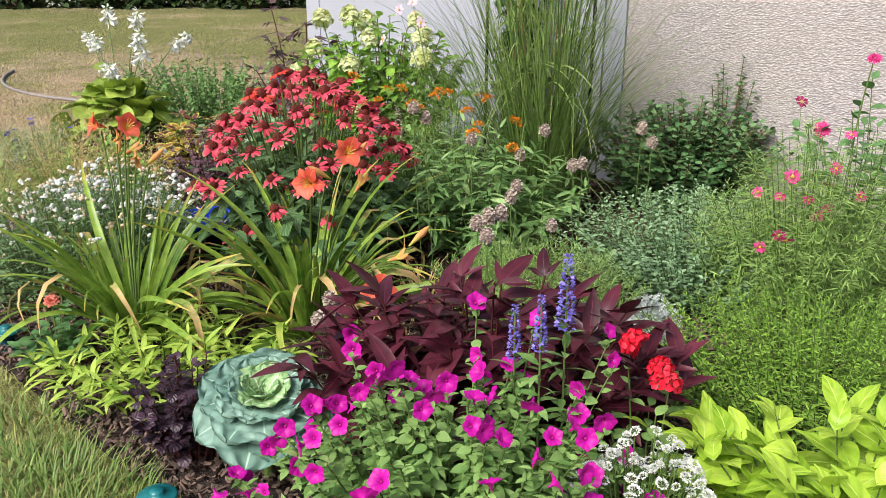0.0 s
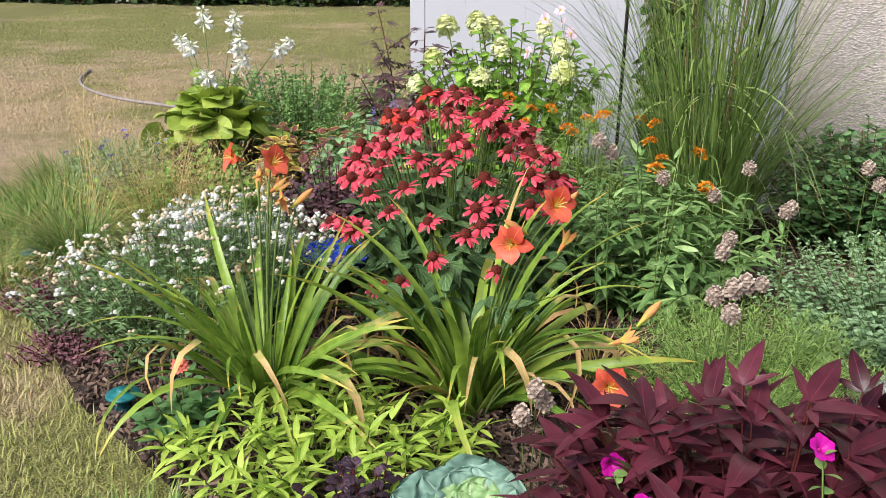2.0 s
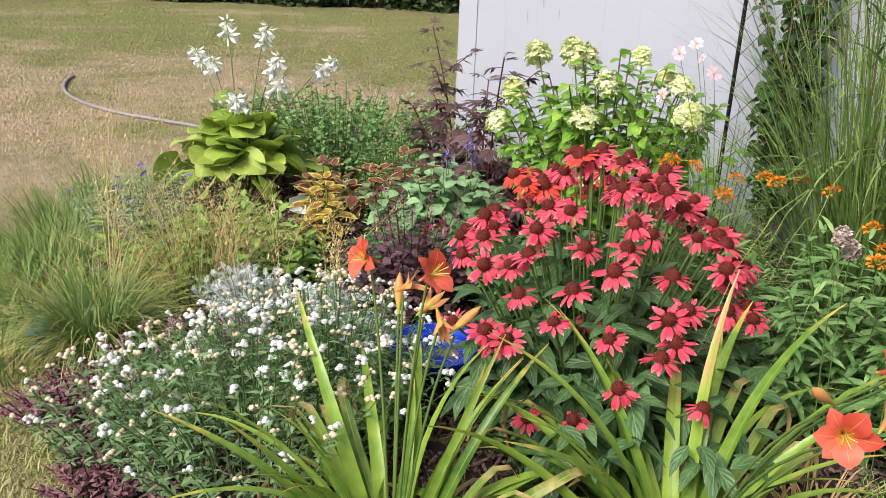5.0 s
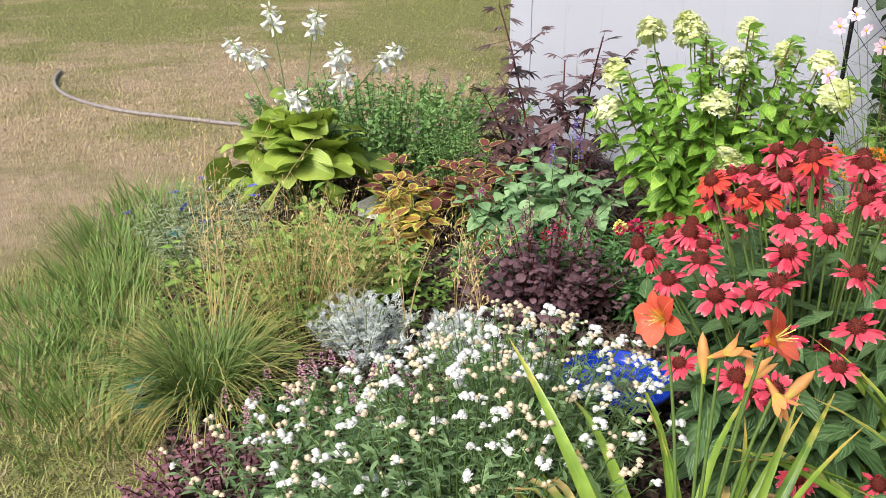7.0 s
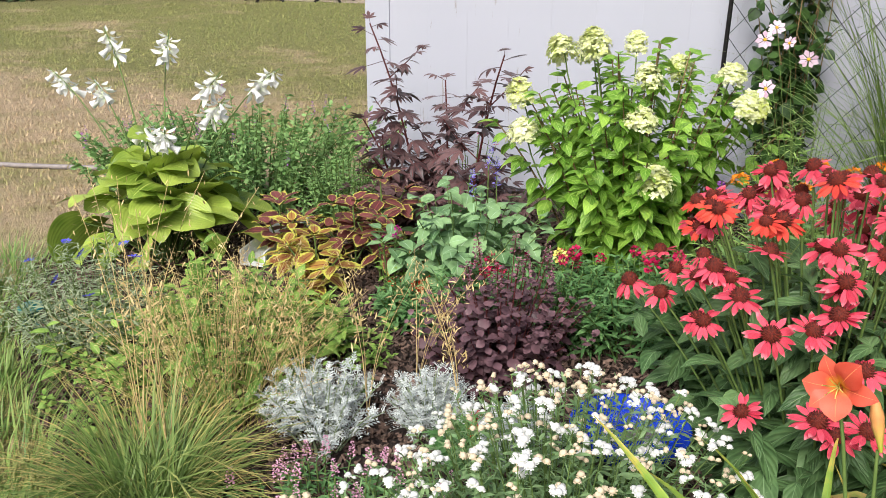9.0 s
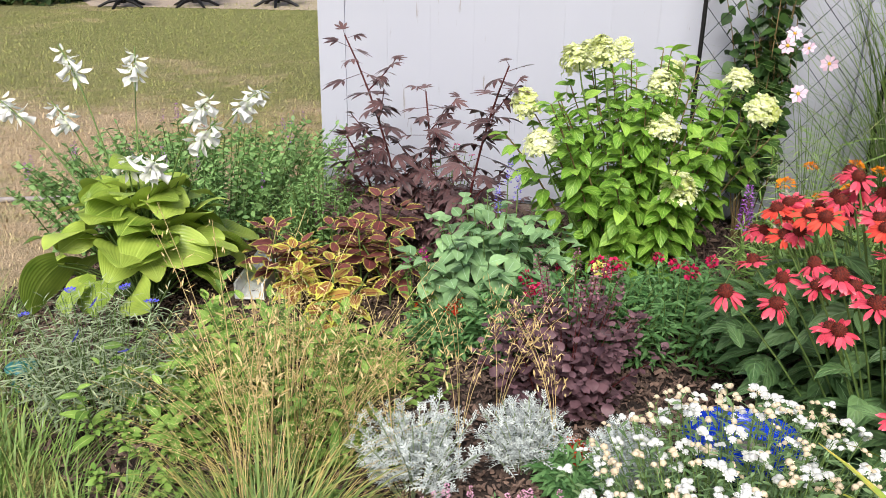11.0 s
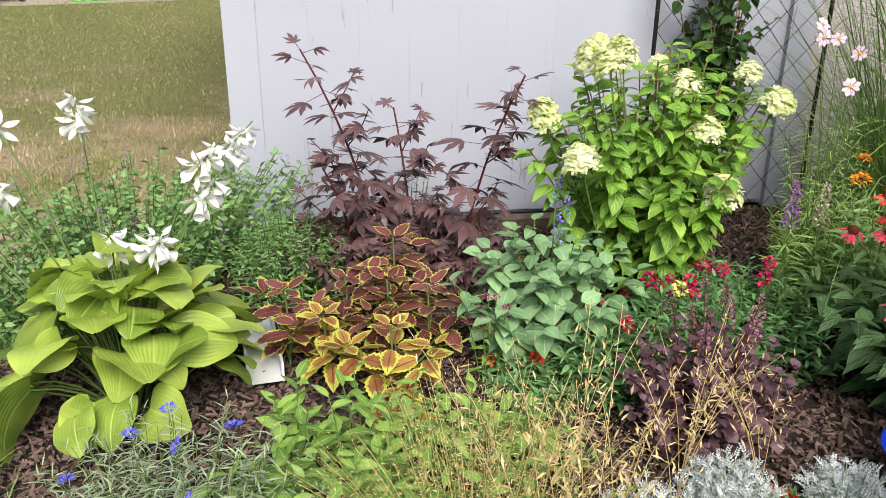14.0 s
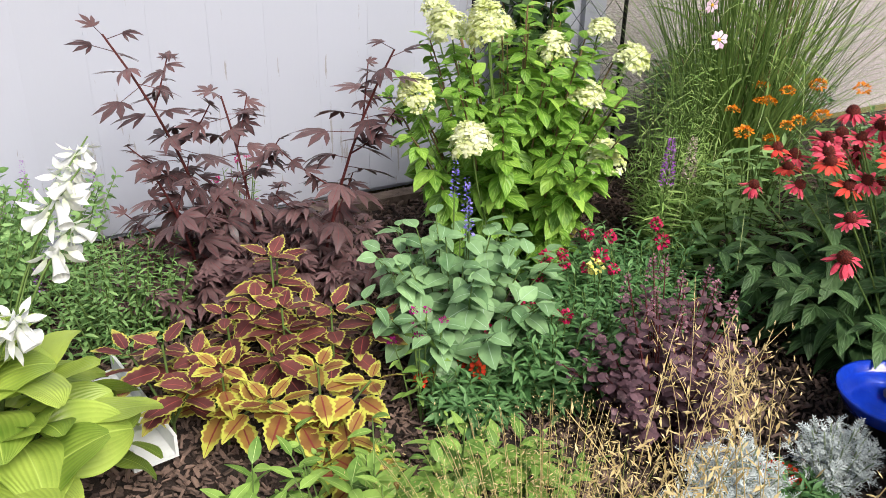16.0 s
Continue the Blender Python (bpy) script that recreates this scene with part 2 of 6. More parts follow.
def dome_stems(n, rx, ry, h, rise=0.45, core=0.3, seed=1, low=0.85, fill=True):
    """Stem paths from a plant's foot to the skin of a dome: (paths, azimuths)."""
    r = np.random.default_rng(seed)
    paths = []
    for i in range(n):
        q = math.sqrt((i + 0.5) / n) if fill else r.uniform(0.3, 1)
        az = i * 2.39996 + r.normal(0, 0.25)
        q *= r.uniform(0.88, 1.06)
        z = h * (1 - rise * q * q) * r.uniform(low, 1.03)
        tip = (rx * q * math.cos(az), ry * q * math.sin(az), max(z, 0.04))
        foot = (tip[0] * core * r.uniform(0.6, 1.1), tip[1] * core * r.uniform(0.6, 1.1), 0)
        mid = ((foot[0] * 0.6 + tip[0] * 0.4), (foot[1] * 0.6 + tip[1] * 0.4), z * 0.62)
        paths.append(bez(foot, mid, tip, 7))
    return paths


def along(path, t):
    k = t * (len(path) - 1)
    i = np.minimum(k.astype(int), len(path) - 2)
    f = (k - i)[:, None]
    return path[i] * (1 - f) + path[i + 1] * f, path[i + 1] - path[i]


def leaves_on(paths, per, start, size, el=(0.1, 0.5), opposite=False, seed=2, small_top=0.6, out_bias=0.0, width=1.0, roll=0.3, whorl=0):
    """Turns and places for leaves along stems."""
    r = np.random.default_rng(seed)
    Rs, Ps = [], []
    for s, path in enumerate(paths):
        t = np.linspace(start, 1.0, per) + r.normal(0, 0.01, per)
        t = np.clip(t, 0, 1)
        p, d = along(path, t)
        ph = r.uniform(0, TAU)
        if whorl:
            az = ph + np.arange(per) % whorl * TAU / whorl + np.arange(per) // whorl * 0.6
        elif opposite:
            az = ph + np.arange(per) % 2 * math.pi + np.arange(per) // 2 * (math.pi / 2)
        else:
            az = ph + np.arange(per) * 2.4
        az = az + r.normal(0, 0.25, per)
        if out_bias:
            o = np.arctan2(p[:, 1], p[:, 0])
            az = np.arctan2(np.sin(az) + out_bias * np.sin(o), np.cos(az) + out_bias * np.cos(o))
        e = r.uniform(el[0], el[1], per) + 0.5 * np.maximum(0, (t - 0.85) / 0.15) * (1 if el[1] > 0 else 0.3)
        mid = 1 - (1 - small_top) * ((t - start) / max(1e-6, 1 - start)) ** 2
        sz = r.uniform(size[0], size[1], per) * mid
        Rs.append(orient(az, e, r.normal(0, roll, per), sz, sz * width))
        Ps.append(p)
    return np.concatenate(Rs), np.concatenate(Ps)


def stems_of(paths, r0, r1, sides=4):
    return joined([tube(p, r0, r1, sides) for p in paths])


def leaf_parts(parent, meshes, R, P, name="leaf", seed=5, keep=None):
    r = np.random.default_rng(seed)
    for i, (a, p) in enumerate(zip(R, P)):
        if keep and i >= keep:
            break
        part(name, meshes[int(r.integers(len(meshes)))], None, parent, m=mat4(a, p))

# ---- materials ----
M_LAWN_SOIL, nt, bsdf, _ = nodes_of("dry_lawn_ground")
pos = add(nt, "NewGeometry").outputs["Position"]
big = add(nt, "TexNoise", Vector=pos, Scale=0.55, Detail=4.0, Roughness=0.6).outputs["Fac"]
mid = add(nt, "TexNoise", Vector=pos, Scale=7.0, Detail=5.0, Roughness=0.65).outputs["Fac"]
blot = add(nt, "TexNoise", Vector=pos, Scale=2.1, Detail=5.0, Roughness=0.6).outputs["Fac"]
fin = add(nt, "TexNoise", Vector=pos, Scale=160.0, Detail=3.0).outputs["Fac"]
at = add(nt, "SeparateXYZ", Vector=pos)
edge = calc(nt, "MULTIPLY", ramp(nt, at.outputs[0], -4.6, -2.2), ramp(nt, at.outputs[1], 5.8, 4.0))
far = calc(nt, "SUBTRACT", calc(nt, "ADD", calc(nt, "ADD", calc(nt, "MULTIPLY", ramp(nt, at.outputs[1], 6.2, 11.5), 0.26), calc(nt, "MULTIPLY", ramp(nt, at.outputs[0], -2.2, 0.2), 0.14)), calc(nt, "MULTIPLY", edge, 0.26)), 0.1)
patch = ramp(nt, calc(nt, "ADD", far, calc(nt, "ADD", calc(nt, "ADD", calc(nt, "MULTIPLY", big, 0.95), calc(nt, "MULTIPLY", blot, 0.45)), calc(nt, "MULTIPLY", mid, 0.22))), 0.75, 0.95)
fin = ramp(nt, fin, 0.34, 0.66)
straw = blend(nt, fin, srgb(152, 128, 98), srgb(220, 196, 164))
green = blend(nt, fin, srgb(100, 104, 54), srgb(172, 164, 104))
tuftn = add(nt, "TexNoise", Vector=pos, Scale=16.0, Detail=5.0, Roughness=0.7).outputs["Fac"]
nt.links.new(blend(nt, calc(nt, "MULTIPLY", ramp(nt, tuftn, 0.5, 0.72), 0.6), blend(nt, patch, straw, green), srgb(92, 88, 48)), bsdf.inputs["Base Color"])
nt.links.new(add(nt, "Bump", Height=calc(nt, "ADD", mid, fin), Strength=0.8, Distance=0.02).outputs[0], bsdf.inputs["Normal"])
bsdf.inputs["Roughness"].default_value = 0.95

M_GRASS, nt, bsdf, _ = nodes_of("lawn_grass_blade")
geo_in = add(nt, "NewGeometry")
pos, rnd = geo_in.outputs["Position"], geo_in.outputs["Random Per Island"]
big = add(nt, "TexNoise", Vector=pos, Scale=0.55, Detail=4.0, Roughness=0.6).outputs["Fac"]
mid = add(nt, "TexNoise", Vector=pos, Scale=7.0, Detail=5.0, Roughness=0.65).outputs["Fac"]
blot = add(nt, "TexNoise", Vector=pos, Scale=2.1, Detail=5.0, Roughness=0.6).outputs["Fac"]
at = add(nt, "SeparateXYZ", Vector=pos)
edge = calc(nt, "MULTIPLY", ramp(nt, at.outputs[0], -4.6, -2.2), ramp(nt, at.outputs[1], 5.8, 4.0))
far = calc(nt, "SUBTRACT", calc(nt, "ADD", calc(nt, "ADD", calc(nt, "MULTIPLY", ramp(nt, at.outputs[1], 6.2, 11.5), 0.26), calc(nt, "MULTIPLY", ramp(nt, at.outputs[0], -2.2, 0.2), 0.14)), calc(nt, "MULTIPLY", edge, 0.26)), 0.1)
patch = ramp(nt, calc(nt, "ADD", calc(nt, "ADD", far, calc(nt, "ADD", calc(nt, "ADD", calc(nt, "MULTIPLY", big, 0.95), calc(nt, "MULTIPLY", blot, 0.45)), calc(nt, "MULTIPLY", mid, 0.22))), calc(nt, "MULTIPLY", calc(nt, "SUBTRACT", rnd, 0.5), 0.25)), 0.73, 0.95)
nt.links.new(blend(nt, patch, blend(nt, rnd, srgb(164, 138, 104), srgb(220, 196, 164)), blend(nt, rnd, srgb(98, 114, 48), srgb(170, 170, 100))), bsdf.inputs["Base Color"])
bsdf.inputs["Roughness"].default_value = 0.7

M_MULCH = plain_mat("bark_mulch_bed", srgb(36, 27, 24), srgb(74, 58, 50), 0.95, 30, 0.9, 0.02)
M_CHIP, nt, bsdf, _ = nodes_of("bark_chip")
g = add(nt, "NewGeometry")
noi = add(nt, "TexNoise", Vector=g.outputs["Position"], Scale=150.0, Detail=4.0).outputs["Fac"]
nt.links.new(blend(nt, calc(nt, "ADD", calc(nt, "MULTIPLY", g.outputs["Random Per Island"], 0.8), calc(nt, "MULTIPLY", noi, 0.3), True), srgb(40, 30, 26), srgb(132, 108, 96)), bsdf.inputs["Base Color"])
nt.links.new(add(nt, "Bump", Height=noi, Strength=0.6, Distance=0.004).outputs[0], bsdf.inputs["Normal"])
bsdf.inputs["Roughness"].default_value = 0.9

M_PAINT, nt, bsdf, _ = nodes_of("weathered_white_paint")
pos = add(nt, "NewGeometry").outputs["Position"]
dirt = add(nt, "TexNoise", Vector=pos, Scale=2.2, Detail=5.0).outputs["Fac"]
stretch = add(nt, "Mapping", Vector=pos, Scale=(34.0, 34.0, 3.0))
crack = add(nt, "TexNoise", Vector=stretch.outputs[0], Scale=1.0, Detail=6.0, Roughness=0.7).outputs["Fac"]
rndo = add(nt, "ObjectInfo").outputs["Random"]
chips = ramp(nt, calc(nt, "ADD", crack, calc(nt, "MULTIPLY", dirt, 0.25)), 0.775, 0.8)
col = blend(nt, calc(nt, "MULTIPLY", dirt, 0.6), srgb(172, 174, 186), srgb(158, 161, 174))
col = blend(nt, calc(nt, "MULTIPLY", rndo, 0.25), col, srgb(162, 164, 174))
nt.links.new(blend(nt, chips, col, srgb(146, 143, 143)), bsdf.inputs["Base Color"])
nt.links.new(add(nt, "Bump", Height=calc(nt, "SUBTRACT", calc(nt, "MULTIPLY", crack, 0.3), chips), Strength=0.35, Distance=0.003).outputs[0], bsdf.inputs["Normal"])
bsdf.inputs["Roughness"].default_value = 0.55

M_STUCCO, nt, bsdf, out = nodes_of("roughcast_stucco")
pos = add(nt, "NewGeometry").outputs["Position"]
lay = add(nt, "Mapping", Vector=pos, Scale=(1.0, 1.0, 2.1)).outputs[0]
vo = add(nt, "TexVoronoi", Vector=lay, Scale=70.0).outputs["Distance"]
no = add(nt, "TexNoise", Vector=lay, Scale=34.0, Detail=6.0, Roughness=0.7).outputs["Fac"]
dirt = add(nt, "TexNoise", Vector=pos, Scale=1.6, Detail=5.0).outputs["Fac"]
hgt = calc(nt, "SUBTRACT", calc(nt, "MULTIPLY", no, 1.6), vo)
# shade in the roughcast hollows is put into the colour: low relief darker
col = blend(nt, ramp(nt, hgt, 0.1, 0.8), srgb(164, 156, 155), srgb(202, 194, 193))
nt.links.new(blend(nt, calc(nt, "MULTIPLY", ramp(nt, dirt, 0.45, 0.75), 0.35), col, srgb(168, 160, 150)), bsdf.inputs["Base Color"])
nt.links.new(add(nt, "Bump", Height=hgt, Strength=0.5, Distance=0.016).outputs[0], bsdf.inputs["Normal"])
bsdf.inputs["Roughness"].default_value = 0.95

M_ROOF = plain_mat("grey_roofing", srgb(92, 90, 88), srgb(120, 118, 114), 0.9, 12)
M_OLDWOOD = plain_mat("weathered_edging_wood", srgb(84, 70, 62), srgb(122, 106, 94), 0.9, 25, 0.6)
M_IRON = plain_mat("black_iron", srgb(22, 22, 24), srgb(40, 38, 38), 0.5, 60, 0.2, 0.002, 0.6)
M_TEAL = plain_mat("teal_plastic", srgb(18, 92, 98), srgb(30, 118, 122), 0.35, 40, 0.05, 0.002)
M_TEALGLASS = plain_mat("dark_teal_plastic", srgb(10, 46, 54), srgb(18, 66, 74), 0.25, 40, 0.05, 0.002)
M_BLUE = plain_mat("cobalt_glaze", srgb(16, 44, 150), srgb(30, 70, 200), 0.12, 8, 0.03, 0.002)
M_STONE = plain_mat("grey_stone", srgb(96, 92, 90), srgb(140, 132, 126), 0.8, 40)
M_WHITEPLASTIC = plain_mat("white_plastic", srgb(226, 228, 228), srgb(208, 210, 208), 0.4, 8, 0.05)
M_HOSE = plain_mat("grey_hose_rubber", srgb(120, 112, 112), srgb(150, 142, 138), 0.6, 30)
M_PATIO = plain_mat("gravel_patio", srgb(150, 132, 116), srgb(184, 168, 152), 0.95, 12, 0.6, 0.02)
M_HEDGE = plant_mat("hedge_leaf", srgb(30, 46, 22), srgb(62, 84, 40), 0.6, 0.2, 3)
M_GREENSLAT = plain_mat("green_plastic", srgb(90, 190, 70), srgb(110, 210, 90), 0.4, 8, 0.05)
M_WATER, nt, bsdf, _ = nodes_of("still_water")
bsdf.inputs["Base Color"].default_value = (0.9, 0.95, 1, 1)
bsdf.inputs["Roughness"].default_value = 0.02
bsdf.inputs["Transmission Weight"].default_value = 1.0
bsdf.inputs["IOR"].default_value = 1.33

P_ = plant_mat
M_STEM = P_("green_stem", srgb(78, 104, 48), srgb(112, 136, 72), 0.6, 0.1)
M_STEM_RED = P_("dark_red_stem", srgb(62, 26, 28), srgb(96, 40, 38), 0.6, 0.0)
M_STEM_BROWN = P_("brown_stem", srgb(92, 74, 50), srgb(138, 116, 80), 0.7, 0.0)
M_LILY = P_("daylily_blade", srgb(74, 118, 38), srgb(164, 190, 80), 0.34, 0.35, 30, "object", rib=srgb(128, 170, 80), ribw=0.06, tip=srgb(204, 178, 88), tipat=0.9, dry=srgb(196, 160, 104), drylo=0.88)
M_LILY_TAN = P_("browning_daylily_blade", srgb(84, 126, 44), srgb(160, 178, 84), 0.5, 0.3, 30, "object", rib=srgb(150, 176, 90), ribw=0.06, tip=srgb(206, 170, 118), tipat=0.66)
M_LILY_DEAD = P_("withered_daylily_blade", srgb(176, 134, 84), srgb(222, 190, 140), 0.8, 0.2, 40, "object", base=srgb(150, 160, 70))
M_LILY_PETAL = P_("daylily_petal", srgb(214, 74, 54), srgb(234, 116, 92), 0.5, 0.35, 40, base=srgb(240, 180, 56), rib=srgb(238, 140, 96), ribw=0.02)
M_LILY_BUD = P_("daylily_bud", srgb(222, 138, 84), srgb(232, 178, 110), 0.5, 0.25, 60, base=srgb(170, 184, 64))
M_CONE_PETAL = P_("coneflower_petal", srgb(212, 36, 70), srgb(238, 94, 114), 0.55, 0.3, 30, veins=30.0, tip=srgb(242, 136, 146), tipat=0.86)
M_CONE_PETAL_O = P_("orange_coneflower_petal", srgb(226, 48, 44), srgb(240, 92, 72), 0.55, 0.25, 30, veins=30.0)
M_CONE = P_("coneflower_cone", srgb(46, 14, 12), srgb(124, 40, 24), 0.7, 0.0, 300)
M_CONE_LEAF = P_("coneflower_leaf", srgb(58, 94, 50), srgb(114, 146, 94), 0.45, 0.25, 40, "object", rib=srgb(126, 154, 110), veins=26.0)
M_HOSTA = P_("hosta_leaf", srgb(94, 132, 40), srgb(194, 212, 98), 0.36, 0.3, 12, "object", rib=srgb(180, 200, 100), veins=-42.0, ribw=0.02)
M_TAN = P_("faded_tan_petal", srgb(206, 184, 150), srgb(232, 216, 190), 0.7, 0.2, 80)
M_WHITE = P_("white_petal", srgb(236, 236, 232), srgb(246, 244, 240), 0.6, 0.3, 80, base=srgb(216, 226, 190))
M_HYD_LEAF = P_("hydrangea_leaf", srgb(104, 158, 50), srgb(172, 210, 92), 0.42, 0.35, 40, "object", rib=srgb(168, 200, 110), veins=24.0)
M_HYD_FL = P_("hydrangea_floret", srgb(222, 234, 116), srgb(252, 252, 214), 0.6, 0.4, 9)
M_HIB = P_("dark_maroon_leaf", srgb(56, 40, 42), srgb(116, 90, 90), 0.4, 0.15, 40, "object", rib=srgb(120, 50, 52))
M_BLUELEAF = P_("grey_green_leaf", srgb(98, 138, 90), srgb(148, 182, 128), 0.5, 0.25, 40, "object", rib=srgb(164, 192, 160))
M_COLEUS = P_("coleus_leaf", srgb(92, 46, 50), srgb(128, 74, 70), 0.5, 0.2, 30, "object", margin=srgb(188, 184, 86), mwidth=0.17, rib=srgb(160, 84, 76))
M_COLEUS_Y = P_("yellow_coleus_leaf", srgb(138, 84, 56), srgb(176, 142, 70), 0.5, 0.3, 30, "object", margin=srgb(200, 200, 88), mwidth=0.3, rib=srgb(130, 52, 52), ribw=0.06)
M_SPUD = P_("purple_sweet_potato_leaf", srgb(52, 18, 28), srgb(104, 46, 60), 0.35, 0.15, 30, "object", rib=srgb(112, 52, 70))
M_LIME = P_("lime_sweet_potato_leaf", srgb(142, 188, 42), srgb(194, 222, 84), 0.4, 0.4, 30, "object", rib=srgb(214, 234, 130), veins=14.0)
M_LIMEROS = P_("yellow_green_lance_leaf", srgb(122, 164, 48), srgb(182, 204, 92), 0.5, 0.35, 30, "object", rib=srgb(200, 216, 130))
M_KALE = P_("blue_green_kale_leaf", srgb(96, 138, 124), srgb(152, 184, 168), 0.5, 0.25, 20, "object", rib=srgb(176, 206, 186), ribw=0.025, veins=18.0)
M_KALE_IN = P_("pale_green_kale_leaf", srgb(124, 172, 110), srgb(176, 208, 150), 0.5, 0.3, 20, "object", rib=srgb(220, 234, 200), ribw=0.05, veins=18.0)
M_BLACK = P_("black_purple_leaf", srgb(30, 20, 30), srgb(74, 54, 66), 0.35, 0.1, 40, "object", veins=18.0)
M_HEU = P_("plum_heuchera_leaf", srgb(60, 40, 49), srgb(118, 88, 95), 0.5, 0.15, 40, "object")
M_PET_LEAF = P_("petunia_leaf", srgb(86, 130, 62), srgb(150, 182, 106), 0.55, 0.3, 50)
M_PETUNIA = P_("magenta_petunia_petal", srgb(178, 4, 138), srgb(214, 26, 176), 0.5, 0.3, 40, base=srgb(150, 0, 122))
M_GERANIUM = P_("scarlet_petal", srgb(200, 8, 36), srgb(228, 30, 58), 0.5, 0.3, 40)
M_SALVIA = P_("violet_blue_floret", srgb(84, 72, 186), srgb(168, 156, 234), 0.6, 0.2, 120)
M_NEPETA_G = P_("green_catmint_leaf", srgb(92, 138, 70), srgb(150, 184, 116), 0.6, 0.3, 60)
M_NEPETA = P_("catmint_leaf", srgb(104, 142, 94), srgb(164, 194, 152), 0.65, 0.25, 60)
M_GREENFINE = P_("fresh_green_fine_leaf", srgb(90, 138, 44), srgb(158, 194, 82), 0.55, 0.35, 50)
M_FENNEL = P_("feathery_green_leaf", srgb(112, 154, 70), srgb(172, 198, 118), 0.6, 0.3, 50)
M_SHRUB = P_("dark_green_shrub_leaf", srgb(60, 104, 56), srgb(122, 160, 106), 0.4, 0.25, 50)
M_ASCL = P_("milkweed_leaf", srgb(98, 144, 76), srgb(168, 198, 130), 0.4, 0.3, 50, "object", rib=srgb(150, 176, 120))
M_ORANGE = P_("orange_floret", srgb(232, 120, 12), srgb(246, 160, 36), 0.5, 0.3, 60)
M_ALLIUM = P_("dry_seed_capsule", srgb(128, 108, 98), srgb(206, 190, 178), 0.85, 0.05, 90)
M_MISC = P_("maiden_grass_blade", srgb(66, 102, 42), srgb(146, 170, 96), 0.45, 0.3, 20, tip=srgb(176, 176, 120), tipat=0.93)
M_FESCUE = P_("tuft_grass_blade", srgb(70, 108, 44), srgb(150, 172, 98), 0.5, 0.3, 20, tip=srgb(196, 176, 112), tipat=0.85, dry=srgb(206, 180, 116), drylo=0.55)
M_BLOND = P_("dry_grass_panicle", srgb(192, 162, 100), srgb(232, 210, 158), 0.7, 0.35, 60)
M_LONG = P_("long_lawn_grass_blade", srgb(82, 122, 50), srgb(140, 162, 86), 0.5, 0.3, 20, tip=srgb(186, 176, 110), tipat=0.92)
M_BLONDG = P_("yellow_green_grass_blade", srgb(124, 144, 66), srgb(188, 184, 104), 0.6, 0.3, 40)
M_DUSTY = P_("silver_felt_leaf", srgb(168, 178, 176), srgb(218, 224, 222), 0.9, 0.15, 60, sheen=0.3)
M_YARROW = P_("grey_green_fine_leaf", srgb(82, 116, 72), srgb(140, 168, 116), 0.6, 0.25, 50)
M_CORN = P_("silver_green_thin_leaf", srgb(118, 138, 104), srgb(174, 186, 150), 0.7, 0.25, 50)
M_CORNFL = P_("cornflower_floret", srgb(66, 66, 200), srgb(110, 110, 226), 0.6, 0.2, 90)
M_SNAP = P_("snapdragon_leaf", srgb(64, 112, 58), srgb(120, 160, 102), 0.5, 0.3, 50)
M_RED = P_("crimson_petal", srgb(172, 8, 62), srgb(212, 36, 98), 0.55, 0.25, 60)
M_REDORANGE = P_("orange_red_petal", srgb(214, 46, 26), srgb(240, 90, 44), 0.55, 0.25, 60)
M_YELLOW = P_("pale_yellow_petal", srgb(236, 220, 90), srgb(246, 236, 150), 0.55, 0.3, 60)
M_PINK = P_("hot_pink_petal", srgb(188, 14, 96), srgb(222, 70, 146), 0.55, 0.3, 60, base=srgb(190, 20, 80))
M_PALEPINK = P_("pale_pink_petal", srgb(224, 178, 208), srgb(240, 214, 230), 0.55, 0.35, 60)
M_SALMON = P_("salmon_petal", srgb(240, 110, 90), srgb(250, 150, 130), 0.55, 0.25, 60)
M_LIATRIS = P_("purple_floret", srgb(134, 60, 164), srgb(186, 116, 206), 0.6, 0.2, 90)
M_GOMPH = P_("magenta_globe_floret", srgb(150, 10, 110), srgb(190, 30, 140), 0.6, 0.1, 90)
M_MAUVE = P_("mauve_floret", srgb(202, 138, 170), srgb(228, 180, 204), 0.6, 0.2, 90)
M_VINE = P_("dark_vine_leaf", srgb(30, 62, 26), srgb(74, 104, 50), 0.45, 0.25, 50)
M_WEED = P_("light_green_weed_leaf", srgb(104, 148, 58), srgb(162, 192, 100), 0.5, 0.35, 50)
M_WEEDP = P_("light_green_lance_leaf", srgb(92, 134, 52), srgb(156, 188, 92), 0.5, 0.3, 50, "object", rib=srgb(190, 210, 130))
M_SEDUM = P_("dusky_purple_leaf", srgb(100, 60, 74), srgb(166, 120, 130), 0.6, 0.15, 60)
M_YELDISC = P_("golden_disc", srgb(212, 150, 30), srgb(236, 190, 60), 0.7, 0.0, 200)

# ---- the setting ----
ground = new("ground", mesh_of("ground", (np.array([(-150, -150, 0), (150, -150, 0), (150, 150, 0), (-150, 150, 0)], float), [np.array([(0, 1, 2, 3)])], None), M_LAWN_SOIL))
tagged(ground, "dry straw-coloured lawn with green patches", "lawn", kind="structure")

BED = [(2.9, 2.6), (2.6, 1.1), (1.0, 0.95), (-0.3, 1.3), (-0.62, 1.72), (-0.82, 1.86), (-1.22, 2.25), (-1.55, 2.55), (-1.8, 2.88), (-2.05, 3.2), (-2.2, 3.7), (-2.38, 4.3), (-2.52, 5.0), (-2.4, 5.5), (-1.9, 5.85), (-1.2, 6.1), (-0.92, 6.09), (0.9, 4.5)]
bed = new("planting_bed", mesh_of("planting_bed", (np.array([(x, y, 0.006) for x, y in BED]), [np.array([range(len(BED))])[:, ::-1]], None), M_MULCH))
tagged(bed, "planting bed covered in brown bark mulch", "garden bed", kind="structure")


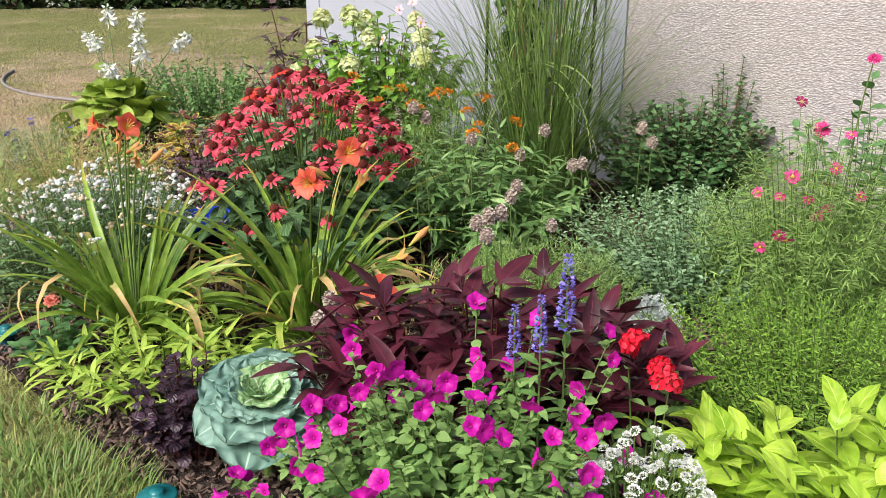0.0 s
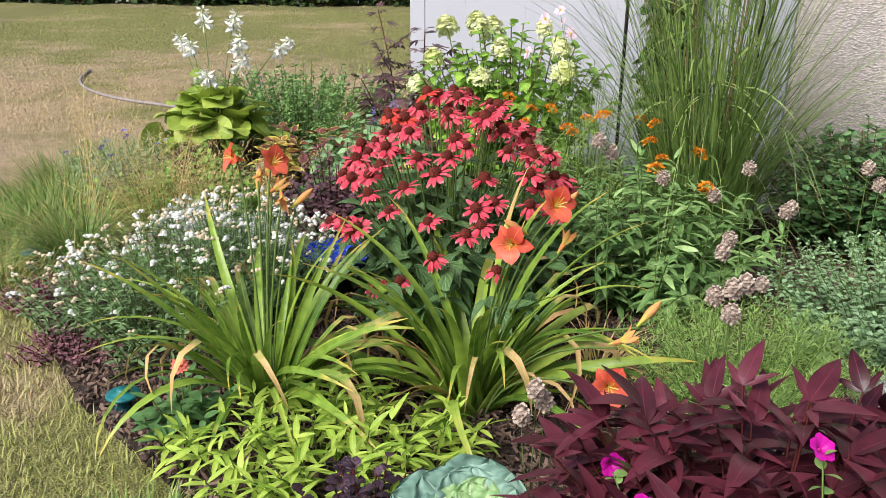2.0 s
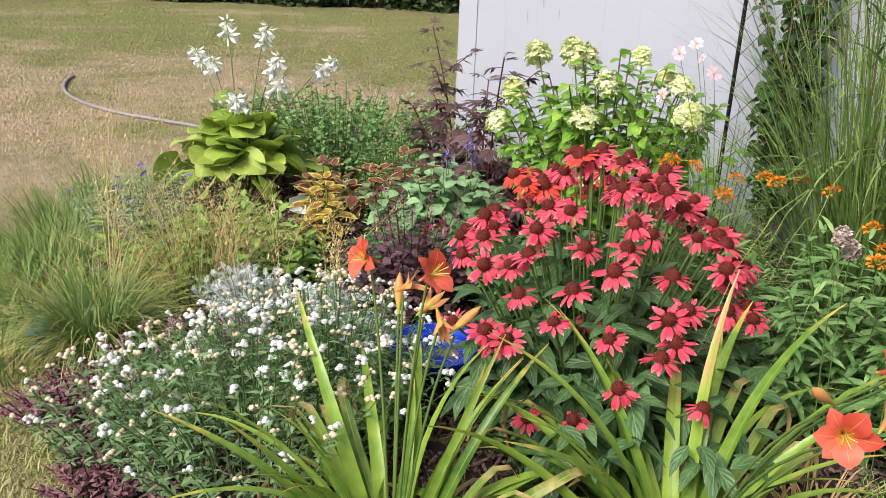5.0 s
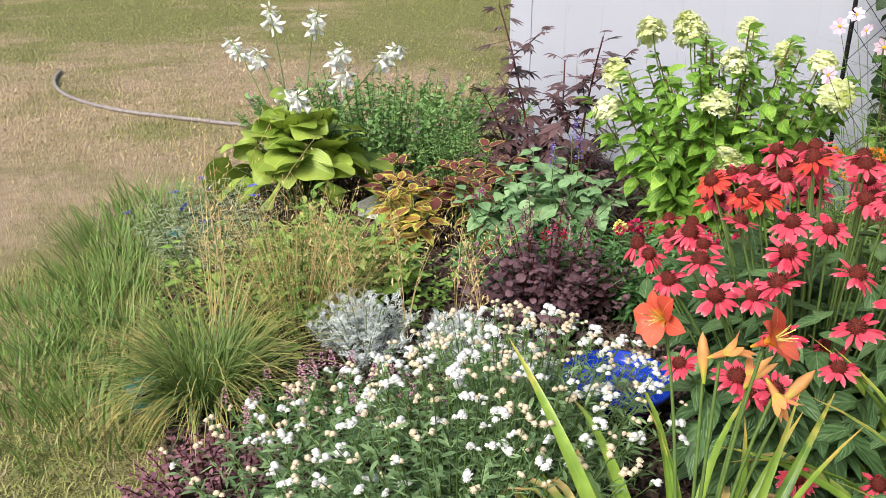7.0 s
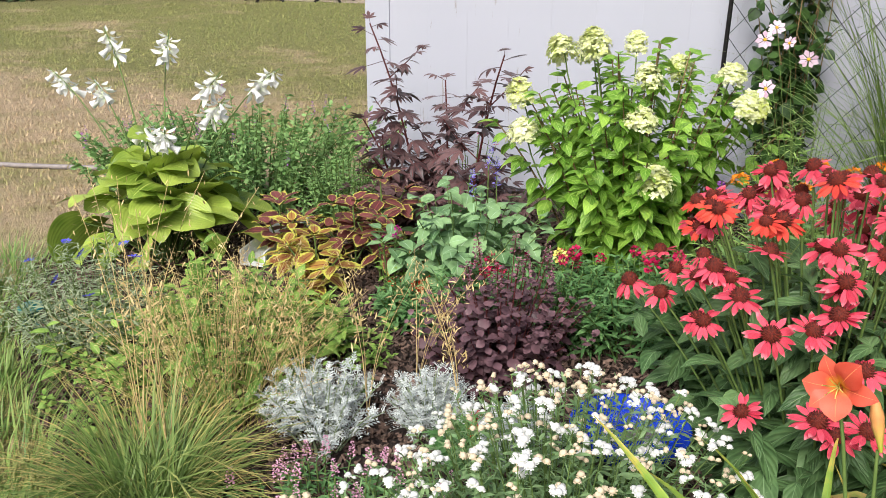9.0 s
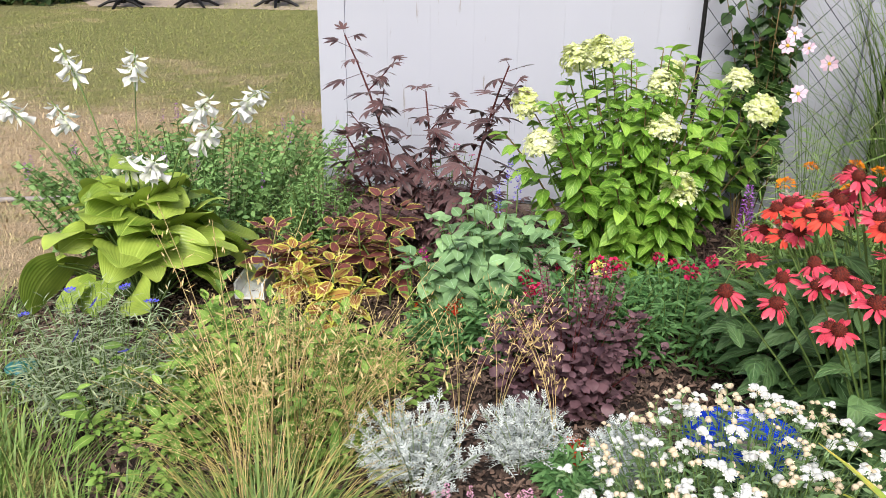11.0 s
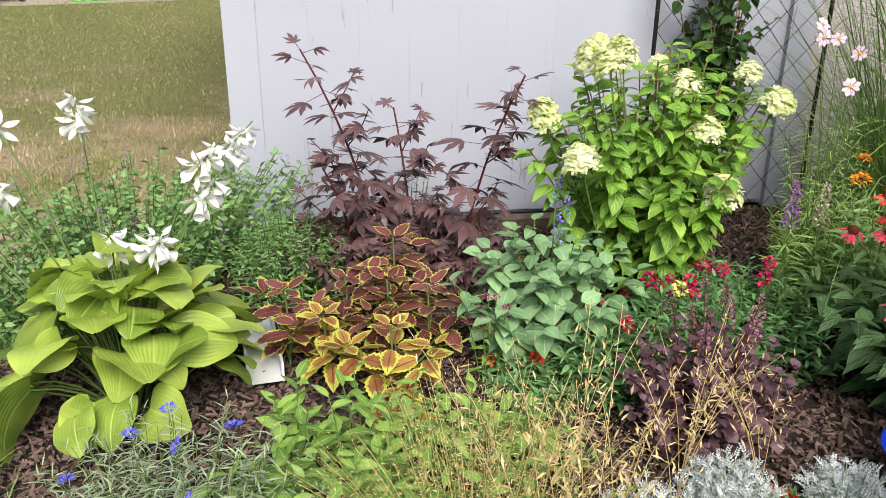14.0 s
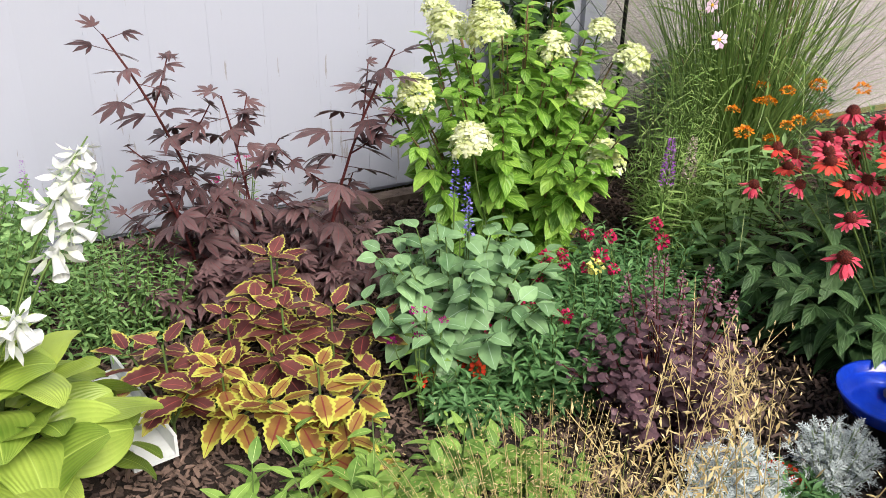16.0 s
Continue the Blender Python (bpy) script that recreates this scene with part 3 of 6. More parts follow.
def inside(poly, X, Y):
    poly = np.array(poly)
    hit = np.zeros(len(X), bool)
    x0, y0 = poly[-1]
    for x1, y1 in poly:
        c = ((y1 > Y) != (y0 > Y)) & (X < (x0 - x1) * (Y - y1) / (y0 - y1 + 1e-12) + x1)
        hit ^= c
        x0, y0 = x1, y1
    return hit


# bark chips
X, Y = rng.uniform(-2.6, 1.4, 85000), rng.uniform(1.2, 6.1, 85000)
k = inside(BED, X, Y)
X, Y = X[k], Y[k]
n = len(X)
R = orient(rng.uniform(0, TAU, n), rng.normal(0, 0.5, n), rng.normal(0, 0.8, n), rng.uniform(0.006, 0.028, n), rng.uniform(0.003, 0.01, n))
chips = []
for j in range(5):
    g = box_geo(-0.5, -0.5, -0.1, 0.5, 0.5, 0.1)
    chips.append((g[0] + np.random.default_rng(j).normal(0, 0.16, (8, 3)) * np.array([1, 1, 0.35]), g[1], g[2]))
P = np.stack([X, Y, rng.uniform(0.008, 0.03, n)], -1)
chip_geo = joined([scatter(c, R[j::5], P[j::5]) for j, c in enumerate(chips)])
tagged(new("mulch_chips", mesh_of("mulch_chips", chip_geo, M_CHIP, False)), "loose brown bark chips on the bed", "mulch", kind="stuff")


def turf(name, label, count, x0, x1, y0, y1, hgt, wid, dense=None, lean=0.9):
    X, Y = rng.uniform(x0, x1, count), rng.uniform(y0, y1, count)
    k = ~inside(BED, X, Y) & ~((X + 0.925) * 0.656 + (Y - 6.088) * 0.755 > 0) | (Y > 6.3) & ((X + 0.925) * 0.755 - (Y - 6.088) * 0.656 < 0) & ~inside(BED, X, Y)
    if dense is not None:
        k &= dense(X, Y)
    X, Y = X[k], Y[k]
    n = len(X)
    g = blades_geo(np.stack([X, Y, 0 * X], -1), rng.uniform(0, TAU, n), rng.uniform(lean, 1.6, n), rng.uniform(0.2, 1.2, n), rng.uniform(hgt[0], hgt[1], n), rng.uniform(wid[0], wid[1], n), 2)
    return tagged(new(name, mesh_of(name, g, M_GRASS)), label, "grass", kind="stuff")


turf("lawn_grass", "short dry lawn grass with green patches", 110000, -5.5, 0.2, 1.2, 8.0, (0.012, 0.034), (0.002, 0.004), lean=0.15)
turf("lawn_grass", "dry lawn grass along the bed edge", 70000, -3.4, -0.2, 1.0, 4.6, (0.02, 0.055), (0.002, 0.0045), lean=0.6)
turf("lawn_grass", "short dry lawn grass further back", 240000, -7.5, 4.5, 6.0, 15.5, (0.012, 0.036), (0.003, 0.007), lean=0.1)

# shed wall and stucco house wall, in one line from the far corner
W0, WD, WN = Vector((-0.925, 6.088, 0)), Vector((0.755, -0.656, 0)).normalized(), Vector((-0.656, -0.755, 0)).normalized()
WALL = Matrix(((WD.x, -WN.x, 0, W0.x), (WD.y, -WN.y, 0, W0.y), (0, 0, 1, 0), (0, 0, 0, 1)))


def setting(name, geo, material, label, category, m=WALL, smooth=False):
    ob = new(name, mesh_of(name, geo, material, smooth))
    ob.matrix_world = m
    return tagged(ob, label, category, kind="structure")


shed = setting("wall_shed", box_geo(0.004, 0.022, 0.03, 2.44, 0.14, 2.5), M_PAINT, "white painted board wall of a shed", "wall")
setting("wall_shed_side", box_geo(0.0, 0.145, 0.03, 0.12, 3.2, 2.5), M_PAINT, "white painted side wall of a shed", "wall")
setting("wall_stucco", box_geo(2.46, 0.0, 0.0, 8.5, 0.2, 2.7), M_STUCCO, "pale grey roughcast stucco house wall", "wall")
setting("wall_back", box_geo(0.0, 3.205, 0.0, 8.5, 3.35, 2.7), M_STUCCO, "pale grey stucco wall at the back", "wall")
setting("roof", box_geo(-0.25, -0.35, 2.72, 8.8, 3.6, 2.84), M_ROOF, "flat grey roof over shed and house", "roof")
setting("trim_corner", box_geo(2.345, -0.012, 0.02, 2.457, 0.02, 2.5), M_PAINT, "white painted corner board beside the stucco", "trim")
setting("trim_shed_corner", box_geo(-0.008, -0.004, 0.02, 0.12, 0.0205, 2.5), M_PAINT, "white painted corner board of the shed", "trim")
setting("bed_edging", box_geo(0.85, -0.12, 0.0, 1.5, -0.05, 0.05), M_OLDWOOD, "weathered timber edging along the shed", "edging")


def board_geo(w, h, t=0.018):
    b = 0.0003
    V = np.array([(0, t, 0), (w, t, 0), (w, t, h), (0, t, h), (0, b, 0), (w, b, 0), (w, b, h), (0, b, h), (b, 0, b), (w - b, 0, b), (w - b, 0, h - b), (b, 0, h - b)], float)
    F = np.array([(8, 9, 10, 11), (4, 5, 9, 8), (5, 6, 10, 9), (6, 7, 11, 10), (7, 4, 8, 11), (0, 1, 5, 4), (1, 2, 6, 5), (2, 3, 7, 6), (3, 0, 4, 7)])
    return V, [F], np.zeros((12, 2))


board_mesh = mesh_of("board", board_geo(0.2, 2.44), M_PAINT, False)
for i in range(11):
    b = part("board", board_mesh, None, shed, m=Matrix.Translation((0.1202 + i * 0.20025, 0.003 + 0.0002 * (i * 7 % 3), 0.05)))

# ---- plants, by kind ----
def daylily(x, y, label, seed, n, size, flowers, dead=7):
    r = np.random.default_rng(seed)
    t = thing("daylily", x, y, label, "flower", "daylilies in the bed")
    ms = [mesh_of("blade", blade_geo(1, 0.054, e, d, 12, 0.38, 3, tw, kk), M_LILY_TAN if kk else M_LILY) for e, d, tw, kk in
          ((1.35, 0.9, 0.1, 0), (1.25, 1.5, 0.3, 0), (1.05, 2.0, -0.3, 0), (1.15, 0.9, 0.2, 1.9), (1.45, 0.5, 0.1, 0), (0.85, 1.4, 0.5, 0.0), (1.0, 1.6, 0.2, 1.4))]
    md = [mesh_of("withered_blade", blade_geo(1, 0.036, e, d, 9, 0.5, 3, tw, kk), M_LILY_DEAD) for e, d, tw, kk in ((1.2, 2.2, 0.8, 0.5), (1.1, 2.8, 1.4, 0.3), (1.3, 1.8, 1.0, 1.4))]
    for i in range(n):
        az = i * 2.39996 + r.normal(0, 0.3)
        rad = 0.07 * math.sqrt((i + 0.5) / n)
        k = int(r.choice([0, 1, 2, 3, 4, 5, 6], p=[0.27, 0.21, 0.11, 0.15, 0.03, 0.1, 0.13]))
        s = size * r.uniform(0.7, 1.08)
        part("blade", ms[k], None, t, m=Matrix.Translation((rad * math.cos(az), rad * math.sin(az), 0.0)) @ Matrix.Rotation(az + r.normal(0, 0.25), 4, "Z") @ Matrix.Rotation(r.normal(0, 0.3), 4, "X") @ Matrix.Diagonal((s, s * r.uniform(0.75, 1.15), s, 1)))
    for i in range(dead):
        az = r.uniform(0, TAU)
        s = size * r.uniform(0.55, 0.85)
        part("withered_blade", md[i % 3], None, t, "tan withered blade", m=Matrix.Translation((0.06 * math.cos(az), 0.06 * math.sin(az), 0.0)) @ Matrix.Rotation(az, 4, "Z") @ Matrix.Diagonal((s, s, s, 1)))
    for fx, fy, fz, kind, faz, fel in flowers:
        tip = np.array([fx - x, fy - y, fz])
        foot = np.array([tip[0] * 0.1, tip[1] * 0.1, 0])
        part("flower_stalk", tube(bez(foot, (tip[0] * 0.35, tip[1] * 0.35, fz * 0.65), tip - np.array([0, 0, 0.015]), 8), 0.0036, 0.0026, 6), M_STEM, t)
        R = orient(faz, fel, 0, 1)[0]
        R = np.stack([R[:, 0], -R[:, 2], R[:, 1]], 1)
        if kind == "open":
            fl = part("flower", LILY_FLOWER, None, t, "coral orange flower with a yellow throat", m=mat4(R * 0.66, tip))
            part("stamen", LILY_STAMEN, None, fl)
        elif kind == "bud":
            part("bud", LILY_BUD, None, t, m=mat4(R * 0.8, tip))
        else:
            part("spent_flower", LILY_SPENT, None, t, "wilted orange flower", m=mat4(R * 0.68, tip))


def lily_flower_geo():
    a = petals(3, 0.092, 0.066, 1.12, 1.6, 0.66, 0.004, 8, 5, 0.1, 0.15, 3, 0.45)
    b = petals(3, 0.088, 0.044, 1.08, 1.75, 0.6, 0.004, 8, 3, 0.1, 0.1, 4, 0.45)
    Rz = np.array(Matrix.Rotation(math.pi / 3, 3, "Z"))
    return joined([a, (b[0] @ Rz.T - [0, 0, 0.003], b[1], b[2]), (lathe([(0.003, -0.03), (0.006, -0.01), (0.012, 0.006)], 8))])


LILY_FLOWER = mesh_of("daylily_flower", lily_flower_geo(), M_LILY_PETAL)
LILY_STAMEN = mesh_of("daylily_stamens", joined([tube(bez((0, 0, 0.01), (0.008 * math.cos(a), 0.008 * math.sin(a), 0.05), (0.02 * math.cos(a), 0.02 * math.sin(a), 0.07), 5), 0.0012, 0.0014, 4) for a in np.arange(6) / 6 * TAU]), M_YELLOW)
LILY_BUD = mesh_of("daylily_bud", lathe([(0.003, -0.02), (0.006, 0.0), (0.011, 0.025), (0.012, 0.045), (0.008, 0.065), (0.001, 0.08)], 8), M_LILY_BUD)
LILY_SPENT = mesh_of("daylily_spent", joined([petals(5, 0.075, 0.018, 1.35, 0.5, 0.5, 0.004, 6, 3, 0.25, 0.6, 9), lathe([(0.003, -0.03), (0.007, -0.01), (0.01, 0.01)], 8)]), M_LILY_BUD)


def cone_geo(r=0.0155, h=0.02):
    base = lathe([(r * math.cos(a), h * math.sin(a)) for a in np.linspace(-0.2, 1.5, 6)], 12)
    n = 90
    i = np.arange(n)
    el = np.arcsin(np.clip((i + 0.5) / n * 1.05 - 0.05, -1, 1))
    az = i * 2.39996
    P = np.stack([r * np.cos(el) * np.cos(az), r * np.cos(el) * np.sin(az), h * np.sin(el)], -1)
    spine = (np.array([(-0.5, 0, 0), (0.5, 0, 0), (0, 0, 0.7), (0, 1, 0.1)]), [np.array([(0, 1, 3), (1, 2, 3), (2, 0, 3)])], np.zeros((4, 2)))
    return joined([base, scatter(spine, orient(az, el * 0.8 + 0.3, 0, 0.007, 0.0026), P)])


CONE_MESH = mesh_of("seed_cone", cone_geo(), M_CONE)
CONE_PETALS = [mesh_of("coneflower_petals", petals(n + 3, 0.042, 0.0132, e + 0.16, 0.7, 0.55, 0.01, 6, 3, 0.18, -0.25, s), m) for n, e, s, m in ((14, 0.05, 1, M_CONE_PETAL), (13, -0.15, 2, M_CONE_PETAL), (15, 0.15, 3, M_CONE_PETAL), (13, -0.45, 4, M_CONE_PETAL), (14, 0.0, 5, M_CONE_PETAL_O))]


def coneflower(x, y, label, seed, nflow, rx, ry, h):
    r = np.random.default_rng(seed)
    t = thing("coneflower_plant", x, y, label, "flower")
    for i in range(nflow):
        q = math.sqrt((i + 0.5) / nflow) * r.uniform(0.9, 1.05)
        az = i * 2.39996 + r.normal(0, 0.2)
        z = h * (1 - (0.42 - 0.14 * math.sin(az)) * q * q) * r.uniform(0.9, 1.04)
        if i % 17 == 7 and math.sin(az) < 0 and math.cos(az) > -0.6:
            z *= 0.6
        tip = np.array([rx * q * math.cos(az), ry * q * math.sin(az), z])
        foot = (tip[0] * 0.3, tip[1] * 0.3, 0)
        part("stem", tube(bez(foot, (tip[0] * 0.6, tip[1] * 0.6, z * 0.6), tip - np.array([0, 0, 0.004]), 6), 0.0032, 0.0026, 5), M_STEM, t)
        s = r.uniform(0.78, 1.05)
        m = Matrix.Translation(tip) @ Vector((0, 0, 1)).rotation_difference(Vector((r.normal(-0.18, 0.2) + tip[0] * 0.4, r.normal(-0.22, 0.2) + tip[1] * 0.3, 1))).to_matrix().to_4x4() @ Matrix.Rotation(r.uniform(0, TAU), 4, "Z") @ Matrix.Diagonal((s, s, s, 1))
        k = 4 if i % 13 == 4 else int(r.integers(4))
        f = part("flower", CONE_PETALS[k], None, t, "red drooping ray petals", m=m)
        part("cone", CONE_MESH, None, f, "dark red-brown seed cone")
    lm = [mesh_of("leaf", leaf_geo(ovate(w, 0.35), 7, 0.25, c, 0.01, 2), M_CONE_LEAF) for w, c in ((0.19, 0.7), (0.16, 0.4), (0.22, 1.0))]
    paths = dome_stems(46, rx * 1.02, ry * 1.02, h * 0.8, 0.5, 0.4, seed + 1)
    R, P = leaves_on(paths, 7, 0.3, (0.1, 0.17), (-0.3, 0.3), seed=seed + 2, out_bias=0.7)
    leaf_parts(t, lm, R, P)
    R, P = leaves_on(paths + dome_stems(75, rx * 1.15, ry * 1.22, h * 0.62, 0.35, 0.45, seed + 5), 9, 0.12, (0.11, 0.18), (-0.5, 0.2), seed=seed + 3, out_bias=0.9)
    clear = (np.hypot(P[:, 0] + x + 0.96, P[:, 1] + y - 3.38) > 0.27) & ((P[:, 0] + x > -0.86) | (P[:, 1] + y < 2.95))
    R, P = R[clear], P[clear]
    part("lower_foliage", scatter(leaf_geo(ovate(0.2, 0.35), 6, 0.25, 0.7), R, P), M_CONE_LEAF, t, kind="stuff")
    return t


def leafy(name, x, y, label, category, seed, n, rx, ry, h, per, leaf, mat, size, el=(0.0, 0.5), stem=None, pieces=False, rise=0.45, start=0.3, r0=0.003, opposite=False, width=1.0, top=0.6, bias=0.3, core=0.35, group="", roll=0.3, whorl=0, fname="foliage", low=0.85):
    """A plant of leafy stems under a dome. Returns the thing and its stem paths."""
    t = thing(name, x, y, label, category, group)
    paths = dome_stems(n, rx, ry, h, rise, core, seed, low)
    if n <= 60 and pieces:
        for p in paths:
            part("stem", tube(p, r0, r0 * 0.5, 4), stem or M_STEM, t)
    else:
        part("stem_mass", stems_of(paths, r0, r0 * 0.5), stem or M_STEM, t, kind="stuff")
    R, P = leaves_on(paths, per, start, size, el, opposite, seed + 1, top, bias, width, roll, whorl)
    if pieces:
        leaf_parts(t, [mesh_of("leaf", g, mat) for g in leaf], R, P)
    else:
        k = np.arange(len(P)) % len(leaf)
        part(fname, joined([scatter(g, R[k == j], P[k == j]) for j, g in enumerate(leaf)]), mat, t, kind="stuff")
    return t, paths


def blossoms(t, name, spots, meshes, seed=3, tilt=0.3, scale=(0.85, 1.15), label="", face=None, child=None):
    """Flower heads at places under a plant; face: where they tip towards."""
    r = np.random.default_rng(seed)
    for p in spots:
        e = Euler((r.normal(0, tilt), r.normal(0, tilt), r.uniform(0, TAU)))
        m = e.to_matrix()
        if face is not None:
            m = Vector((0, 0, 1)).rotation_difference(Vector(face) + Vector(r.normal(0, tilt, 3))).to_matrix() @ Matrix.Rotation(r.uniform(0, TAU), 3, "Z")
        s = r.uniform(*scale)
        ob = part(name, meshes[int(r.integers(len(meshes)))], None, t, label, m=Matrix.Translation(Vector(p)) @ m.to_4x4() @ Matrix.Diagonal((s, s, s, 1)))
        if child:
            part(child[0], child[1], None, ob)


def tips(paths, every=1, lift=0.0):
    return [p[-1] + np.array([0, 0, lift]) for p in paths[::every]]


def spike_geo(h, r, n, seed=1, size=0.008, petal=0.5):
    """An upright spike of small florets."""
    q = np.random.default_rng(seed)
    z = np.sort(q.uniform(0, h, n))
    az = np.arange(n) * 2.4 + q.normal(0, 0.3, n)
    rr = r * (1 - 0.75 * (z / h) ** 1.5)
    geo = leaf_geo(ovate(petal, 0.6), 2, 0.4, 0.3)
    f = scatter(geo, orient(az, q.uniform(-0.2, 0.9, n), q.normal(0, 0.5, n), size * (1 - 0.4 * z / h)), np.stack([rr * 0.5 * np.cos(az), rr * 0.5 * np.sin(az), z], -1))
    return f


def ball_geo(r, n, size, petal=0.5, flat=1.0, seed=1, lo=-0.6):
    """A head of florets over a ball or cap."""
    q = np.random.default_rng(seed)
    i = np.arange(n)
    s = lo + (1 - lo) * (i + 0.5) / n
    el, az = np.arcsin(np.clip(s, -1, 1)), i * 2.39996
    rr = r * q.uniform(0.8, 1.1, n)
    P = np.stack([rr * np.cos(el) * np.cos(az), rr * np.cos(el) * np.sin(az), rr * flat * np.sin(el)], -1)
    geo = leaf_geo(ovate(petal, 0.6), 2, 0.3, 0.3)
    return scatter(geo, orient(az, el + q.normal(0, 0.3, n), q.normal(0, 0.6, n), size * q.uniform(0.7, 1.2, n)), P * 0.75)


def floret4(size):
    return petals(4, size, size * 0.95, 0.25, 0.4, 0.6, 0.0005, 2, 3, 0.15, -0.1)


def panicle_geo(r, h, n, seed=1, size=0.011):
    q = np.random.default_rng(seed)
    z = q.uniform(0, 1, n) ** 0.8
    az = np.arange(n) * 2.39996 + q.normal(0, 0.3, n)
    rr = r * np.sqrt(np.clip(1 - z**2.2, 0.02, 1)) * q.uniform(0.62, 1.12, n)
    P = np.stack([rr * np.cos(az), rr * np.sin(az), z * h], -1)
    el = np.arctan2(z + 0.35, 1 - z * 0.8) + q.normal(0, 0.45, n)
    R = orient(az, el, q.uniform(0, 6.3, n), 1.0)
    R = np.stack([R[:, :, 0], -R[:, :, 2], R[:, :, 1]], -1)
    return scatter(floret4(size), R * q.uniform(0.8, 1.2, n)[:, None, None], P)


DAISY = petals(8, 0.022, 0.014, 0.15, 0.2, 0.65, 0.004, 3, 3, 0.1, -0.1)
lance = lambda w, c=0.6, n=5: leaf_geo(ovate(w, 0.42), n, 0.2, c)
LAN_T, LAN_W, OV = lance(0.09), lance(0.16), leaf_geo(ovate(0.3, 0.42), 6, 0.2, 0.5)
THIN = leaf_geo(ovate(0.048, 0.4), 3, 0.1, 0.5)
THREAD = leaf_geo(ovate(0.032, 0.4), 3, 0.1, 0.6)
SMALL = leaf_geo(ovate(0.28, 0.45), 3, 0.2, 0.4)
SMALL_N = leaf_geo(ovate(0.14, 0.45), 3, 0.2, 0.5)

# ---- the front of the bed ----
# purple sweet potato vine
t = thing("sweet_potato_vine", 0.09, 1.76, "dark purple sweet potato vine with pointed lobed leaves", "foliage plant")
paths = dome_stems(66, 0.46, 0.27, 0.56, 0.33, 0.45, 21)
for p in paths:
    part("stem", tube(p, 0.004, 0.002, 4), M_STEM_RED, t)


def lobed_geo(c):
    a = leaf_geo(ovate(0.165, 0.33), 7, 0.28, c)
    b = leaf_geo(ovate(0.12, 0.3), 5, 0.2, c * 0.8)
    out = [a]
    for s in (-1, 1):
        m = np.array(Matrix.Rotation(s * 0.85, 3, "Z")) * 0.62
        out.append((b[0] @ m.T, b[1], b[2]))
    return joined(out)


R, P = leaves_on(paths, 7, 0.45, (0.11, 0.16), (-0.1, 0.6), seed=22, out_bias=0.7, small_top=0.85)
leaf_parts(t, [mesh_of("leaf", lobed_geo(c), M_SPUD) for c in (0.2, 0.5, 0.8)], R, P)

# petunias
def petunia_geo(sectors=30, rings=7):
    V, UV = [], []
    for i in range(rings + 1):
        q = i / rings
        for j in range(sectors):
            th = j / sectors * TAU
            rad = 0.0022 + 0.0265 * q**1.5 * (1 + 0.1 * q * math.cos(5 * th))
            z = 0.03 * q**0.55 - 0.004 * q**4 + 0.0022 * q**3 * math.cos(10 * th) - 0.03
            V.append((rad * math.cos(th), rad * math.sin(th), z))
            UV.append((0.5, 0.15 + 0.85 * q))
    F = [(i * sectors + j, i * sectors + (j + 1) % sectors, (i + 1) * sectors + (j + 1) % sectors, (i + 1) * sectors + j) for i in range(rings) for j in range(sectors)]
    return np.array(V), [np.array(F)], np.array(UV)


PETUNIA_GEO = petunia_geo()
PETUNIA = mesh_of("petunia_flower", PETUNIA_GEO, M_PETUNIA)
PET_EYE = mesh_of("petunia_eye", lathe([(0.0042, -0.017), (0.003, -0.014), (0.0003, -0.013)], 8), M_GOMPH)
t, paths = leafy("petunia_plant", 0.02, 1.34, "trailing petunia covered in magenta flowers", "flower", 31, 120, 0.46, 0.32, 0.53, 46, [OV, LAN_W], M_PET_LEAF, (0.028, 0.048), (-0.1, 0.6), rise=0.55, start=0.35, bias=0.5)
blossoms(t, "flower", [p for i, p in enumerate(tips(paths, 1, 0.02) + [q[-2] + np.array([0, -0.02, 0.03]) for q in paths[70:]]) if p[0] < 0.36 and i % 4], [PETUNIA], 32, 0.6, (0.58, 0.8), face=(-0.1, -0.75, 0.6), child=("eye", PET_EYE))

SHOOTS = [(0.047, 0.2, 0.6), (-0.217, 0.35, 0.455), (0.04, 0.12, 0.52), (-0.08, 0.12, 0.48), (-0.15, 0.13, 0.48), (-0.11, 0.09, 0.45), (0.31, 0.19, 0.54), (0.31, 0.14, 0.5), (0.16, 0.19, 0.57), (-0.2, 0.18, 0.5)]
for p in SHOOTS:
    path = bez((p[0] * 0.5, p[1] * 0.2, 0.2), (p[0] * 0.8, p[1] * 0.6, p[2] * 0.8), (p[0], p[1], p[2] - 0.012), 6)
    part("stem", tube(path, 0.002, 0.0015, 4), M_STEM, t)
    R, P = leaves_on([path], 26, 0.1, (0.025, 0.045), (-0.1, 0.6), seed=int(abs(p[0]) * 900))
    part("shoot_foliage", scatter(OV, R, P), M_PET_LEAF, t, kind="stuff")
blossoms(t, "flower", SHOOTS, [PETUNIA], 34, 0.6, (0.52, 0.72), face=(-0.1, -0.75, 0.6), child=("eye", PET_EYE))

